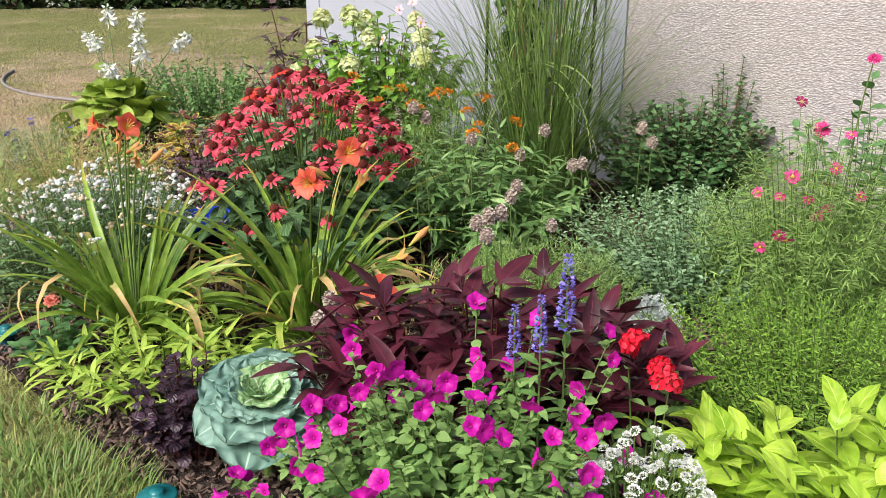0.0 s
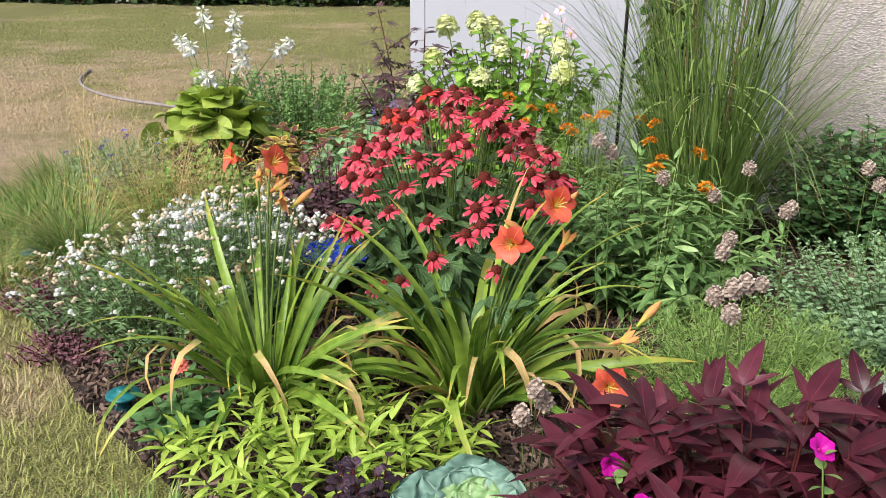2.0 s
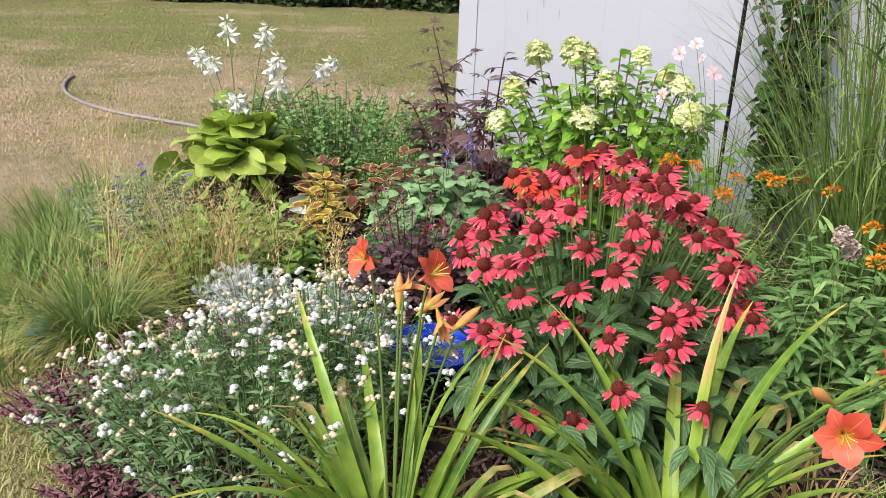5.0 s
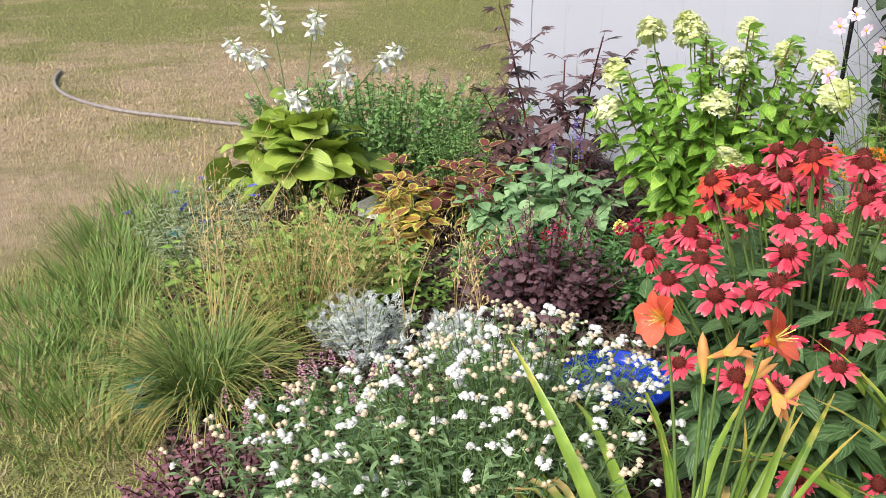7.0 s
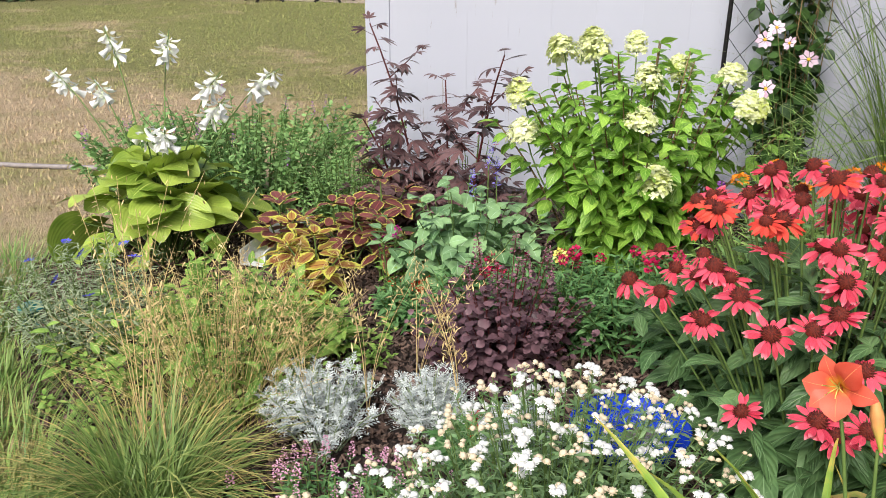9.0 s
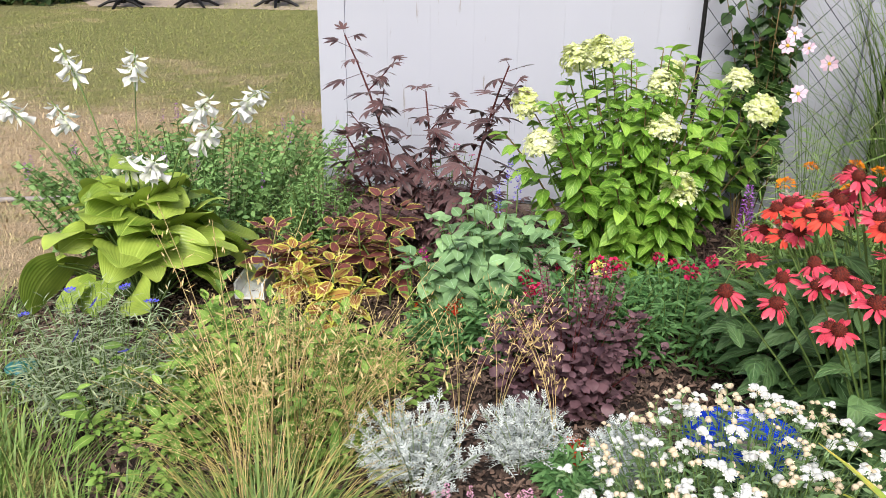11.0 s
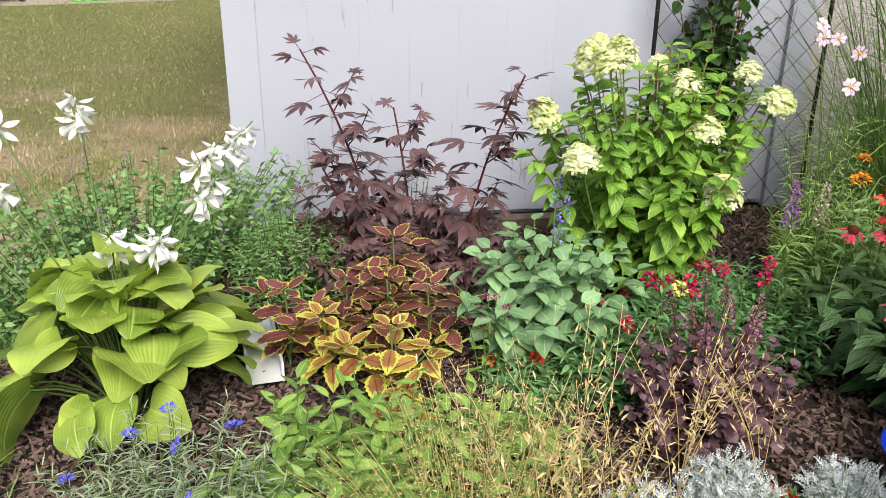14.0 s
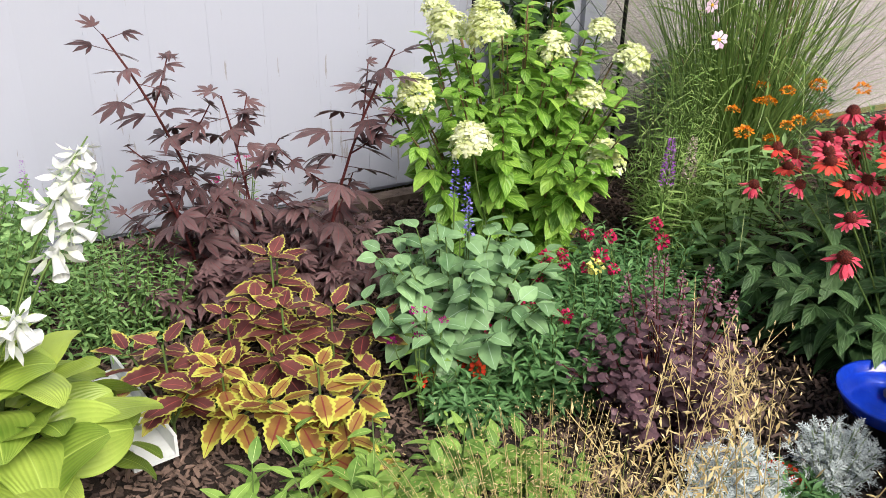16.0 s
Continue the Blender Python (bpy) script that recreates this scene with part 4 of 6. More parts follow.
# blue salvia, red geranium and white sweet alyssum among them
SAGE = [mesh_of("salvia_spike", spike_geo(0.14, 0.02, 170, s, 0.011, 0.5), M_SALVIA) for s in (1, 2)]
for x, y, z in ((0.23, 1.47, 0.57), (0.175, 1.4, 0.56), (0.133, 1.45, 0.52)):
    t = thing("blue_salvia", x, y, "upright violet-blue salvia flower spike", "flower", "blue salvia spikes")
    part("stem", tube([(0, 0, 0), (0.004, 0, z * 0.5), (0, 0, z + 0.1)], 0.003, 0.002), M_STEM, t)
    part("flower_spike", SAGE[int(x * 100) % 2], None, t, m=Matrix.Translation((0, 0, z)) @ Matrix.Scale(1.1 if x > 0.2 else 0.8, 4))
    R, P = leaves_on([np.array([(0, 0, 0.1), (0.003, 0, z * 0.6), (0, 0, z)])], 30, 0.2, (0.05, 0.08), seed=int(x * 1000))
    part("foliage", scatter(LAN_W, R, P), M_PET_LEAF, t, kind="stuff")
t, paths = leafy("geranium", 0.42, 1.52, "scarlet geranium flower clusters on stalks", "flower", 41, 7, 0.12, 0.1, 0.52, 8, [OV], M_PET_LEAF, (0.04, 0.07))
G5 = mesh_of("geranium_cluster", joined([scatter(petals(5, 0.017, 0.016, 0.3, 0.3, 0.65, 0.002, 3, 3), np.array([np.array(Vector((0, 0, 1)).rotation_difference(Vector(d)).to_matrix())]), np.array([np.array(d) * 0.022])) for d in ((0, 0, 1), (0.8, 0, 0.6), (-0.8, 0.1, 0.6), (0, 0.8, 0.6), (0.1, -0.8, 0.6), (0.6, -0.6, 0.5), (-0.6, -0.6, 0.5), (0.6, 0.6, 0.4))]), M_GERANIUM)
blossoms(t, "flower_head", [(-0.05, -0.03, 0.53), (0.0, -0.04, 0.48), (-0.03, 0.0, 0.51), (0.01, -0.05, 0.45)], [G5], 3, 0.3, (0.9, 1.2))
t, paths = leafy("sweet_alyssum", 0.36, 1.3, "low white sweet alyssum in flower", "flower", 43, 120, 0.16, 0.13, 0.43, 12, [SMALL_N], M_PET_LEAF, (0.015, 0.025), rise=0.35)
ALY = mesh_of("alyssum_head", ball_geo(0.013, 46, 0.006, 0.5, 0.6, 3, -0.1), M_WHITE)
blossoms(t, "flower_head", tips(paths, 1, 0.01), [ALY], 5, 0.35, (0.6, 0.95))

# lime sweet potato vine
t, paths = leafy("lime_sweet_potato_vine", 0.78, 1.36, "bright lime-green sweet potato vine", "foliage plant", 51, 60, 0.48, 0.32, 0.42, 6, [leaf_geo(ovate(0.31, 0.3), 8, 0.22, c, 0.015, 2, 0.26, 5) for c in (0.3, 0.7, 1.0)], M_LIME, (0.07, 0.11), (0.0, 0.7), pieces=True, start=0.55, rise=0.3, bias=0.4, top=0.75)

# ornamental kale
t = thing("ornamental_kale", -0.43, 1.81, "blue-green ornamental kale with a pale green heart", "plant")
kale = [leaf_geo(lambda v: 0.52 * min(1, 0.25 + v * 1.3) * math.sqrt(max(0.004, 1 - ((max(v, 0.6) - 0.6) / 0.4) ** 2)), 26, 0.14, c, 0.03, 5.0, 0, 17, ruffle=0.05) for c in (0.3, 0.7)]
ko, ki = [mesh_of("leaf", g, M_KALE) for g in kale], [mesh_of("leaf", g, M_KALE_IN) for g in kale]
lean = np.array(Euler((0.35, 0.15, 0)).to_matrix())
for i in range(38):
    q = i / 37
    az, el, s = i * 2.39996, 1.2 - 1.1 * q, 0.05 + 0.125 * q
    part("leaf", (ki if q < 0.3 else ko)[i % 2], None, t, "pale green frilled leaf" if q < 0.3 else "", m=mat4(lean @ orient(az, el, 0.1 * (i % 3 - 1), s)[0], lean @ np.array([0.012 * math.cos(az), 0.012 * math.sin(az), 0.0 - 0.05 * q]) + np.array([0, 0, 0.24])))
part("stalk", tube([(0, 0, 0), (0, 0, 0.23)], 0.014, 0.01, 8), M_STEM, t)

# black leaved plant
frill = [leaf_geo(ovate(0.48, 0.5), 6, 0.1, c, 0.05, 2.5, 0.1, 5) for c in (0.4, 0.9)]
t, paths = leafy("black_leaved_basil", -0.64, 1.9, "bushy plant with black-purple crinkled leaves", "foliage plant", 61, 34, 0.17, 0.15, 0.3, 11, frill, M_BLACK, (0.028, 0.046), (-0.2, 0.5), pieces=True, stem=M_STEM_RED, start=0.35, rise=0.4)

# yellow-green lance-leaved carpet
t, paths = leafy("yellow_green_perennial", -0.78, 2.27, "low spreading perennial with yellow-green lance leaves", "foliage plant", 71, 60, 0.43, 0.32, 0.18, 6, [lance(0.1, c) for c in (0.4, 0.8)], M_LIMEROS, (0.065, 0.105), (0.0, 0.5), pieces=True, start=0.5, rise=0.35, core=0.8, bias=0.2, top=0.8)
R, P = leaves_on(paths, 7, 0.2, (0.06, 0.1), (-0.1, 0.5), seed=75)
part("lower_foliage", scatter(lance(0.11, 0.6), R, P), M_LIMEROS, t, kind="stuff")

# salmon zinnia
t, paths = leafy("zinnia", -1.2, 2.42, "small zinnia with one salmon flower", "flower", 81, 9, 0.12, 0.12, 0.18, 10, [lance(0.2, 0.5)], M_SNAP, (0.06, 0.1), pieces=True)
ZIN = joined([petals(14, 0.024, 0.012, 0.0, 0.2, 0.65, 0.004, 3, 3, 0.1, -0.1, 1), petals(12, 0.018, 0.011, 0.4, 0.2, 0.65, 0.003, 3, 3, 0.1, -0.1, 2), petals(9, 0.012, 0.009, 0.8, 0.2, 0.65, 0.002, 3, 3, 0.1, -0.1, 3)])
part("flower_stem", tube([(0, 0, 0), (0, 0, 0.22)], 0.003, 0.0025), M_STEM, t)
blossoms(t, "flower", [(0.0, 0.0, 0.22)], [mesh_of("zinnia_flower", ZIN, M_SALMON)], 1, 0.1, label="salmon pink double flower", face=(0.2, -0.5, 0.8))

# daylilies
daylily(-1.03, 2.62, "arching daylily clump with coral flowers and browning leaf tips", 91, 66, 0.63, [
    (-1.087, 2.7, 0.7, "open", -2.6, 0.35), (-0.976, 2.6, 0.71, "open", -0.6, 0.6), (-0.98, 2.62, 0.635, "spent", 0.9, 0.2), (-1.02, 2.64, 0.67, "spent", -0.4, 0.5), (-0.92, 2.62, 0.6, "bud", 0.3, 0.7), (-0.95, 2.6, 0.63, "spent", -1.2, -0.6), (-1.03, 2.67, 0.62, "bud", 1.6, 1.2)])
daylily(-0.44, 2.64, "large daylily clump with coral flowers and withered leaves", 92, 74, 0.7, [
    (-0.356, 2.24, 0.64, "open", -1.9, 0.3), (-0.268, 2.32, 0.7, "open", -1.1, 0.5), (-0.165, 2.0, 0.43, "open", -1.6, 0.4), (-0.33, 2.35, 0.63, "bud", -2.6, 0.6), (-0.25, 2.34, 0.68, "bud", 0.2, 0.9), (-0.13, 2.14, 0.46, "spent", 0.1, 0.3), (-0.08, 2.16, 0.5, "bud", 0.6, 0.6), (-0.24, 2.34, 0.6, "spent", 0.5, 0.9)], 12)

# ---- middle of the bed ----
coneflower(-0.54, 3.25, "mounded coneflower with many red flowers and dark cones", 101, 112, 0.41, 0.54, 0.77)

# milkweed
t, paths = leafy("butterfly_milkweed", 0.17, 3.32, "bushy butterfly milkweed with orange flower clusters", "flower", 111, 40, 0.45, 0.46, 0.58, 10, [lance(0.11, c) for c in (0.4, 0.8)], M_ASCL, (0.09, 0.13), (-0.1, 0.5), pieces=True, start=0.3)
R, P = leaves_on(paths, 22, 0.1, (0.07, 0.12), (-0.2, 0.5), seed=115, out_bias=0.4)
part("lower_foliage", scatter(lance(0.13, 0.6), R, P), M_ASCL, t, kind="stuff")
OR = [mesh_of("orange_cluster", ball_geo(0.024, 60, 0.011, 0.4, 0.6, s, -0.1), M_ORANGE) for s in (1, 2)]
blossoms(t, "flower_head", [(-0.04, -0.175, 0.61), (-0.06, -0.19, 0.58), (0.08, -0.28, 0.55), (0.11, -0.03, 0.59), (0.0, 0.48, 0.6), (-0.19, 0.19, 0.67), (-0.08, -0.17, 0.66), (0.02, 0.3, 0.62), (0.09, -0.24, 0.52), (-0.15, 0.4, 0.63), (-0.3, 0.3, 0.6)], OR, 4, 0.3)
t, paths = leafy("butterfly_milkweed", -0.2, 3.78, "orange-flowered milkweed behind the coneflowers", "flower", 117, 16, 0.26, 0.2, 0.56, 14, [lance(0.12, 0.6)], M_ASCL, (0.08, 0.12), (-0.1, 0.5), pieces=True, start=0.2)
blossoms(t, "flower_head", [(-0.15, -0.38, 0.75), (-0.08, -0.06, 0.6), (-0.14, -0.02, 0.57), (0.02, 0.0, 0.64), (0.16, 0.02, 0.6), (-0.05, 0.1, 0.62), (-0.2, 0.06, 0.6), (0.1, -0.1, 0.57)], OR, 5, 0.3)

# maiden grass
t = thing("maiden_grass", 0.45, 3.86, "tall clump of green maiden grass by the wall", "ornamental grass")
n = 850
az = rng.uniform(0, TAU, n)
rad = 0.16 * np.sqrt(rng.uniform(0, 1, n))
ln = rng.uniform(0.5, 1.75, n)
dr = np.where(rng.uniform(0, 1, n) < 0.42, rng.uniform(0.9, 2.4, n), rng.uniform(0.0, 0.7, n))
g = blades_geo(np.stack([rad * np.cos(az), rad * np.sin(az), 0 * az], -1), az + rng.normal(0, 0.9, n), rng.uniform(1.3, 1.57, n), dr, ln, rng.uniform(0.0035, 0.009, n), 8)
part("blade_mass", g, M_MISC, t, kind="stuff")
for i in range(36):
    a = rng.uniform(0, TAU)
    q = rng.uniform(0.1, 0.32)
    path = bez((0.08 * math.cos(a), 0.08 * math.sin(a), 0), (q * 0.5 * math.cos(a), q * 0.5 * math.sin(a), 0.8), (q * math.cos(a), q * math.sin(a), rng.uniform(1.1, 1.7)), 8)
    part("culm", tube(path, 0.0028, 0.0014, 4), M_STEM_BROWN if i % 4 == 0 else M_STEM, t)
    R, P = leaves_on([path], 7, 0.35, (0.25, 0.5), (0.6, 1.2), seed=500 + i)
    part("culm_leaves", scatter(leaf_geo(strap(0.014, 0.6), 7, 0.1, 1.6), R, P), M_MISC, t, kind="stuff")

# hydrangea
t, paths = leafy("panicle_hydrangea", -0.32, 4.53, "leafy panicle hydrangea with lime-white flower heads", "shrub", 121, 44, 0.5, 0.42, 0.89, 7, [leaf_geo(ovate(0.27, 0.42), 6, 0.2, c, 0.01, 2) for c in (0.5, 0.9)], M_HYD_LEAF, (0.085, 0.12), (-0.4, 0.4), pieces=True, stem=M_STEM_BROWN, start=0.45, rise=0.3, opposite=True, bias=0.5, r0=0.005)
R, P = leaves_on(paths, 30, 0.12, (0.075, 0.115), (-0.5, 0.4), seed=126, out_bias=0.8)
part("lower_foliage", scatter(leaf_geo(ovate(0.27, 0.42), 6, 0.2, 0.7), R, P), M_HYD_LEAF, t, kind="stuff")
HY = [mesh_of("hydrangea_panicle", panicle_geo(0.056, 0.062 + 0.012 * s, 210, s, 0.0135), M_HYD_FL) for s in (1, 2, 3)]
HEADS = [(-0.3, 0.02, 0.84), (-0.155, 0.06, 0.835), (0.176, 0.354, 0.8), (-0.05, -0.12, 0.75), (0.248, 0.13, 0.74), (0.21, -0.205, 0.775), (0.225, -0.31, 0.69), (-0.138, -0.24, 0.645), (-0.365, 0.21, 0.66), (-0.43, 0.015, 0.565), (-0.112, -0.31, 0.45), (-0.09, 0.2, 0.8)]
for p in HEADS:
    part("flower_stalk", tube(bez((p[0] * 0.6, p[1] * 0.6, p[2] - 0.3), (p[0] * 0.9, p[1] * 0.9, p[2] - 0.14), (p[0], p[1], p[2] + 0.03), 5), 0.0035, 0.0025, 5), M_STEM, t)
blossoms(t, "flower_head", HEADS, HY, 6, 0.25, (0.8, 1.12))

# trellis with vine
t = thing("wire_trellis", 0.24, 4.86, "black iron trellis panel with diamond wire", "trellis")
dx, dy = 0.5, -0.5
for a in (0.0, 1.0):
    part("post", tube([(dx * a, dy * a, 0), (dx * a + 0.01, dy * a, 1.9)], 0.009, 0.009, 8), M_IRON, t)
for i in range(-8, 14):
    for s in (1, -1):
        a0, z0, a1, z1 = 0.0, i * 0.14, 1.0, i * 0.14 + 0.85
        if s < 0:
            a0, a1 = 1.0, 0.0
        lo, hi = max(z0, 0.02), min(z1, 1.88)
        if hi > lo:
            fa, fb = (lo - z0) / 0.85, (hi - z0) / 0.85
            pa, pb = a0 + (a1 - a0) * fa, a0 + (a1 - a0) * fb
            part("wire", tube([(dx * pa, dy * pa, lo), (dx * pb, dy * pb, hi)], 0.0014, 0.0014, 4), M_IRON, t)
t = thing("climbing_vine", 0.42, 4.66, "dark green vine climbing the trellis", "climber")
paths = [bez((rng.normal(0, 0.03), rng.normal(0, 0.02), 0), (rng.normal(0, 0.08), rng.normal(0, 0.06), 0.7), (rng.normal(0.02, 0.13), rng.normal(0, 0.1), rng.uniform(0.7, 1.85)), 8) for _ in range(24)]
for p in paths:
    part("stem", tube(p, 0.004, 0.002, 4), M_STEM_BROWN, t)
R, P = leaves_on(paths, 36, 0.2, (0.045, 0.08), (-0.9, 0.2), seed=8, roll=0.6)
part("foliage", joined([scatter(leaf_geo(ovate(0.42, 0.4), 4, 0.1, 0.5), R, P)]), M_VINE, t, kind="stuff")

# dark hibiscus
def palm_geo(c):
    out = []
    for a, s, w in ((0, 1, 0.14), (0.6, 0.85, 0.13), (-0.6, 0.85, 0.13), (1.2, 0.6, 0.12), (-1.2, 0.6, 0.12)):
        g = leaf_geo(ovate(w, 0.5), 5, 0.2, c, serr=0.12)
        m = np.array(Matrix.Rotation(a, 3, "Z")) * s
        out.append((g[0] @ m.T, g[1], g[2]))
    return joined(out)


PALM = [mesh_of("leaf", palm_geo(c), M_HIB) for c in (0.2, 0.5, 0.9)]
for k, (x, y, tx, ty, h, n) in enumerate(((-0.9, 5.24, -1.06, 5.48, 0.86, 24), (-0.8, 5.2, -0.78, 5.32, 0.64, 20), (-0.78, 5.03, -0.74, 4.78, 0.82, 22), (-0.97, 5.3, -1.14, 5.3, 0.5, 18))):
    t = thing("dark_leaved_hibiscus", x, y, "upright hibiscus with maroon palmate leaves", "shrub", "dark hibiscus stems by the shed")
    main = bez((0, 0, 0), ((tx - x) * 0.3, (ty - y) * 0.3, h * 0.6), (tx - x, ty - y, h), 8)
    part("stem", tube(main, 0.006, 0.003, 6), M_STEM_RED, t)
    side = [bez(main[2 + i % 4], main[2 + i % 4] + np.array([0.1 * math.cos(i * 2.2), 0.1 * math.sin(i * 2.2), 0.06]), main[2 + i % 4] + np.array([0.17 * math.cos(i * 2.2), 0.17 * math.sin(i * 2.2), 0.12 + 0.02 * (i % 3)]), 5) for i in range(5)]
    for s in side:
        part("branch", tube(s, 0.003, 0.0018, 5), M_STEM_RED, t)
    R, P = leaves_on([main], n, 0.3, (0.09, 0.13), (-0.4, 0.25), seed=130 + k)
    off = R[:, :, 1] * rng.uniform(0.3, 0.9, (len(R), 1))
    leaf_parts(t, PALM, R, P + off)
    part("leafstalk_mass", joined([tube([p, p + o], 0.0012, 0.0012, 3) for p, o in zip(P, off)]), M_STEM_RED, t, kind="stuff")
    R, P = leaves_on(side, 7, 0.3, (0.06, 0.1), (-0.4, 0.3), seed=140 + k)
    leaf_parts(t, PALM, R, P)
    low = dome_stems(24, 0.36, 0.26, 0.3, 0.3, 0.4, 145 + k)
    R, P = leaves_on(low, 8, 0.3, (0.06, 0.1), (-0.4, 0.3), seed=149 + k)
    part("lower_foliage", scatter(palm_geo(0.7), R, P), M_HIB, t, kind="stuff")

# grey-green salvia
t, paths = leafy("grey_green_salvia", -0.98, 4.5, "rounded salvia with large grey-green leaves", "plant", 151, 40, 0.33, 0.31, 0.45, 11, [leaf_geo(ovate(0.35, 0.4), 6, 0.15, c, 0.01, 2) for c in (0.5, 0.9)], M_BLUELEAF, (0.075, 0.11), (-0.35, 0.2), pieces=True, opposite=True, start=0.25, rise=0.35, bias=0.4)
for p in ((0.02, -0.02, 0.44), (0.1, 0.05, 0.5), (0.12, 0.02, 0.46)):
    part("flower_stalk", tube([(p[0], p[1], 0.1), p], 0.003, 0.002), M_STEM, t)
blossoms(t, "flower_spike", [(0.02, -0.02, 0.4), (0.1, 0.05, 0.47), (0.12, 0.02, 0.42)], [mesh_of("thin_spike", spike_geo(0.12, 0.014, 46, 3, 0.014, 0.4), M_SALVIA)], 2, 0.06, label="thin violet-blue flower spike")

# coleus
COL = [mesh_of("leaf", leaf_geo(ovate(0.29, 0.36), 14, 0.14, c, 0.012, 2, serr=0.1, cols=5), M_COLEUS) for c in (0.2, 0.45)]
COLY = [mesh_of("leaf", leaf_geo(ovate(0.28, 0.36), 14, 0.14, c, 0.012, 2, serr=0.1, cols=5), M_COLEUS_Y) for c in (0.2, 0.45)]
for k, (x, y, h, yel) in enumerate(((-1.16, 4.96, 0.35, 0), (-1.54, 5.03, 0.28, 0), (-1.47, 4.67, 0.26, 1), (-1.29, 4.86, 0.28, 0), (-1.51, 4.9, 0.23, 1), (-1.22, 4.76, 0.27, 0), (-1.34, 4.99, 0.26, 0), (-1.53, 4.57, 0.14, 1))):
    t = thing("coleus", x, y, "yellow coleus with red veins" if yel else "maroon coleus with serrated yellow leaf margins", "foliage plant", "coleus row")
    paths = [bez((0, 0, 0), (0.01, 0, h * 0.5), (0, 0, h), 6)] + [bez((0, 0, h * 0.2), (0.05 * math.cos(a), 0.05 * math.sin(a), h * 0.5), (0.12 * math.cos(a), 0.12 * math.sin(a), h * 0.8), 6) for a in (0.4 + k, 3.3 + k)]
    for p in paths:
        part("stem", tube(p, 0.004, 0.003, 5), M_STEM, t)
    R, P = [], []
    for b, p in enumerate(paths):
        for tier, (f, e, l) in enumerate(((0.45, -0.3, 0.1), (0.75, -0.02, 0.105), (1.0, 0.4, 0.07))):
            at = along(p, np.array([f]))[0][0]
            for q in range(4 if tier else 2):
                az = b + 0.78 * tier + q * (TAU / 4 if tier else TAU / 2) + rng.normal(0, 0.15)
                R.append(orient(az, e + rng.normal(0, 0.15), rng.normal(0, 0.2), l * rng.uniform(0.85, 1.1))[0])
                P.append(at + 0.015 * np.array([math.cos(az), math.sin(az), 0]))
    leaf_parts(t, COLY if yel else COL, R, P)

# hosta
t = thing("hosta", -1.96, 5.2, "large yellow-green hosta with ribbed heart-shaped leaves and white flowers", "plant")
HOSTA = [mesh_of("leaf", leaf_geo(lambda v: 0.5 * max(0.03, math.sin(math.pi * min(1, (v * 0.9 + 0.1)) ** 0.78)) ** 0.62, 12, 0.1, c, w, 1.6, 0.2, 9), M_HOSTA) for c, w in ((0.45, 0.025), (0.8, 0.035), (1.15, 0.02))]
for i in range(92):
    q = i / 91
    az = i * 2.39996 + rng.normal(0, 0.2)
    rad = 0.04 + 0.265 * q * rng.uniform(0.8, 1.1)
    z = 0.43 - 0.28 * q**1.1 + rng.normal(0, 0.025)
    el = 0.6 - 0.7 * q + max(-0.55, min(0.65, rng.normal(0, 0.45)))
    s = rng.uniform(0.1, 0.165) * (0.9 + 0.25 * q)
    p = np.array([rad * math.cos(az), rad * math.sin(az), z + rng.normal(0, 0.02)])
    part("leaf", HOSTA[i % 3], None, t, m=mat4(orient(az + max(-0.7, min(0.7, rng.normal(0, 0.45))), el, max(-0.9, min(0.9, rng.normal(0, 0.55))), s)[0], p))
    part("leafstalk", tube(bez((p[0] * 0.15, p[1] * 0.15, 0), (p[0] * 0.5, p[1] * 0.5, z * 0.8), p, 5), 0.004, 0.003, 4), M_STEM, t)
BELL = mesh_of("hosta_bell", joined([lathe([(0.002, 0.0), (0.005, 0.006), (0.007, 0.022), (0.011, 0.034)], 10), petals(6, 0.032, 0.012, 0.95, 0.9, 0.45, 0.01, 4, 3, 0.06, -0.1, 2)]), M_WHITE)
for k, (bx, by, bz, nb) in enumerate(((-0.38, 0.58, 0.69, 5), (-0.14, 0.36, 0.87, 4), (0.1, 0.28, 0.86, 4), (-0.2, 0.24, 0.7, 4), (0.257, -0.16, 0.67, 4), (0.48, 0.0, 0.74, 6), (0.04, -0.2, 0.58, 5), (-0.03, -0.08, 0.58, 3), (0.25, -0.18, 0.77, 4))):
    path = bez((bx * 0.1, by * 0.1, 0.1), (bx * 0.45, by * 0.45, bz * 0.8), (bx, by, bz), 8)
    part("flower_stalk", tube(path, 0.004, 0.002, 5), M_STEM, t)
    for j in range(nb):
        f = 0.8 + 0.18 * j / nb
        p, _ = along(path, np.array([f]))
        a = j * 2.4 + k
        d = Vector((math.cos(a), math.sin(a), -0.55 - 0.25 * (j % 3)))
        s = 1.35 * (1.1 - 0.35 * j / nb)
        part("flower", BELL, None, t, "drooping white bell flower", m=Matrix.Translation(Vector(p[0])) @ Vector((0, 0, 1)).rotation_difference(d).to_matrix().to_4x4() @ Matrix.Diagonal((s, s, s * 1.2, 1)))

# white plastic channel by the hosta
ch = new("plastic_channel", mesh_of("plastic_channel", joined([box_geo(-0.045, -0.22, 0.0, 0.045, 0.22, 0.008), box_geo(-0.053, -0.22, 0.0, -0.0455, 0.22, 0.06), box_geo(0.0455, -0.22, 0.0, 0.053, 0.22, 0.06)]), M_WHITEPLASTIC, False))
ch.matrix_world = pose(-1.535, 5.18, 0.034, 0, 0, -33)
tagged(ch, "white plastic drain channel lying on the mulch", "drain channel")

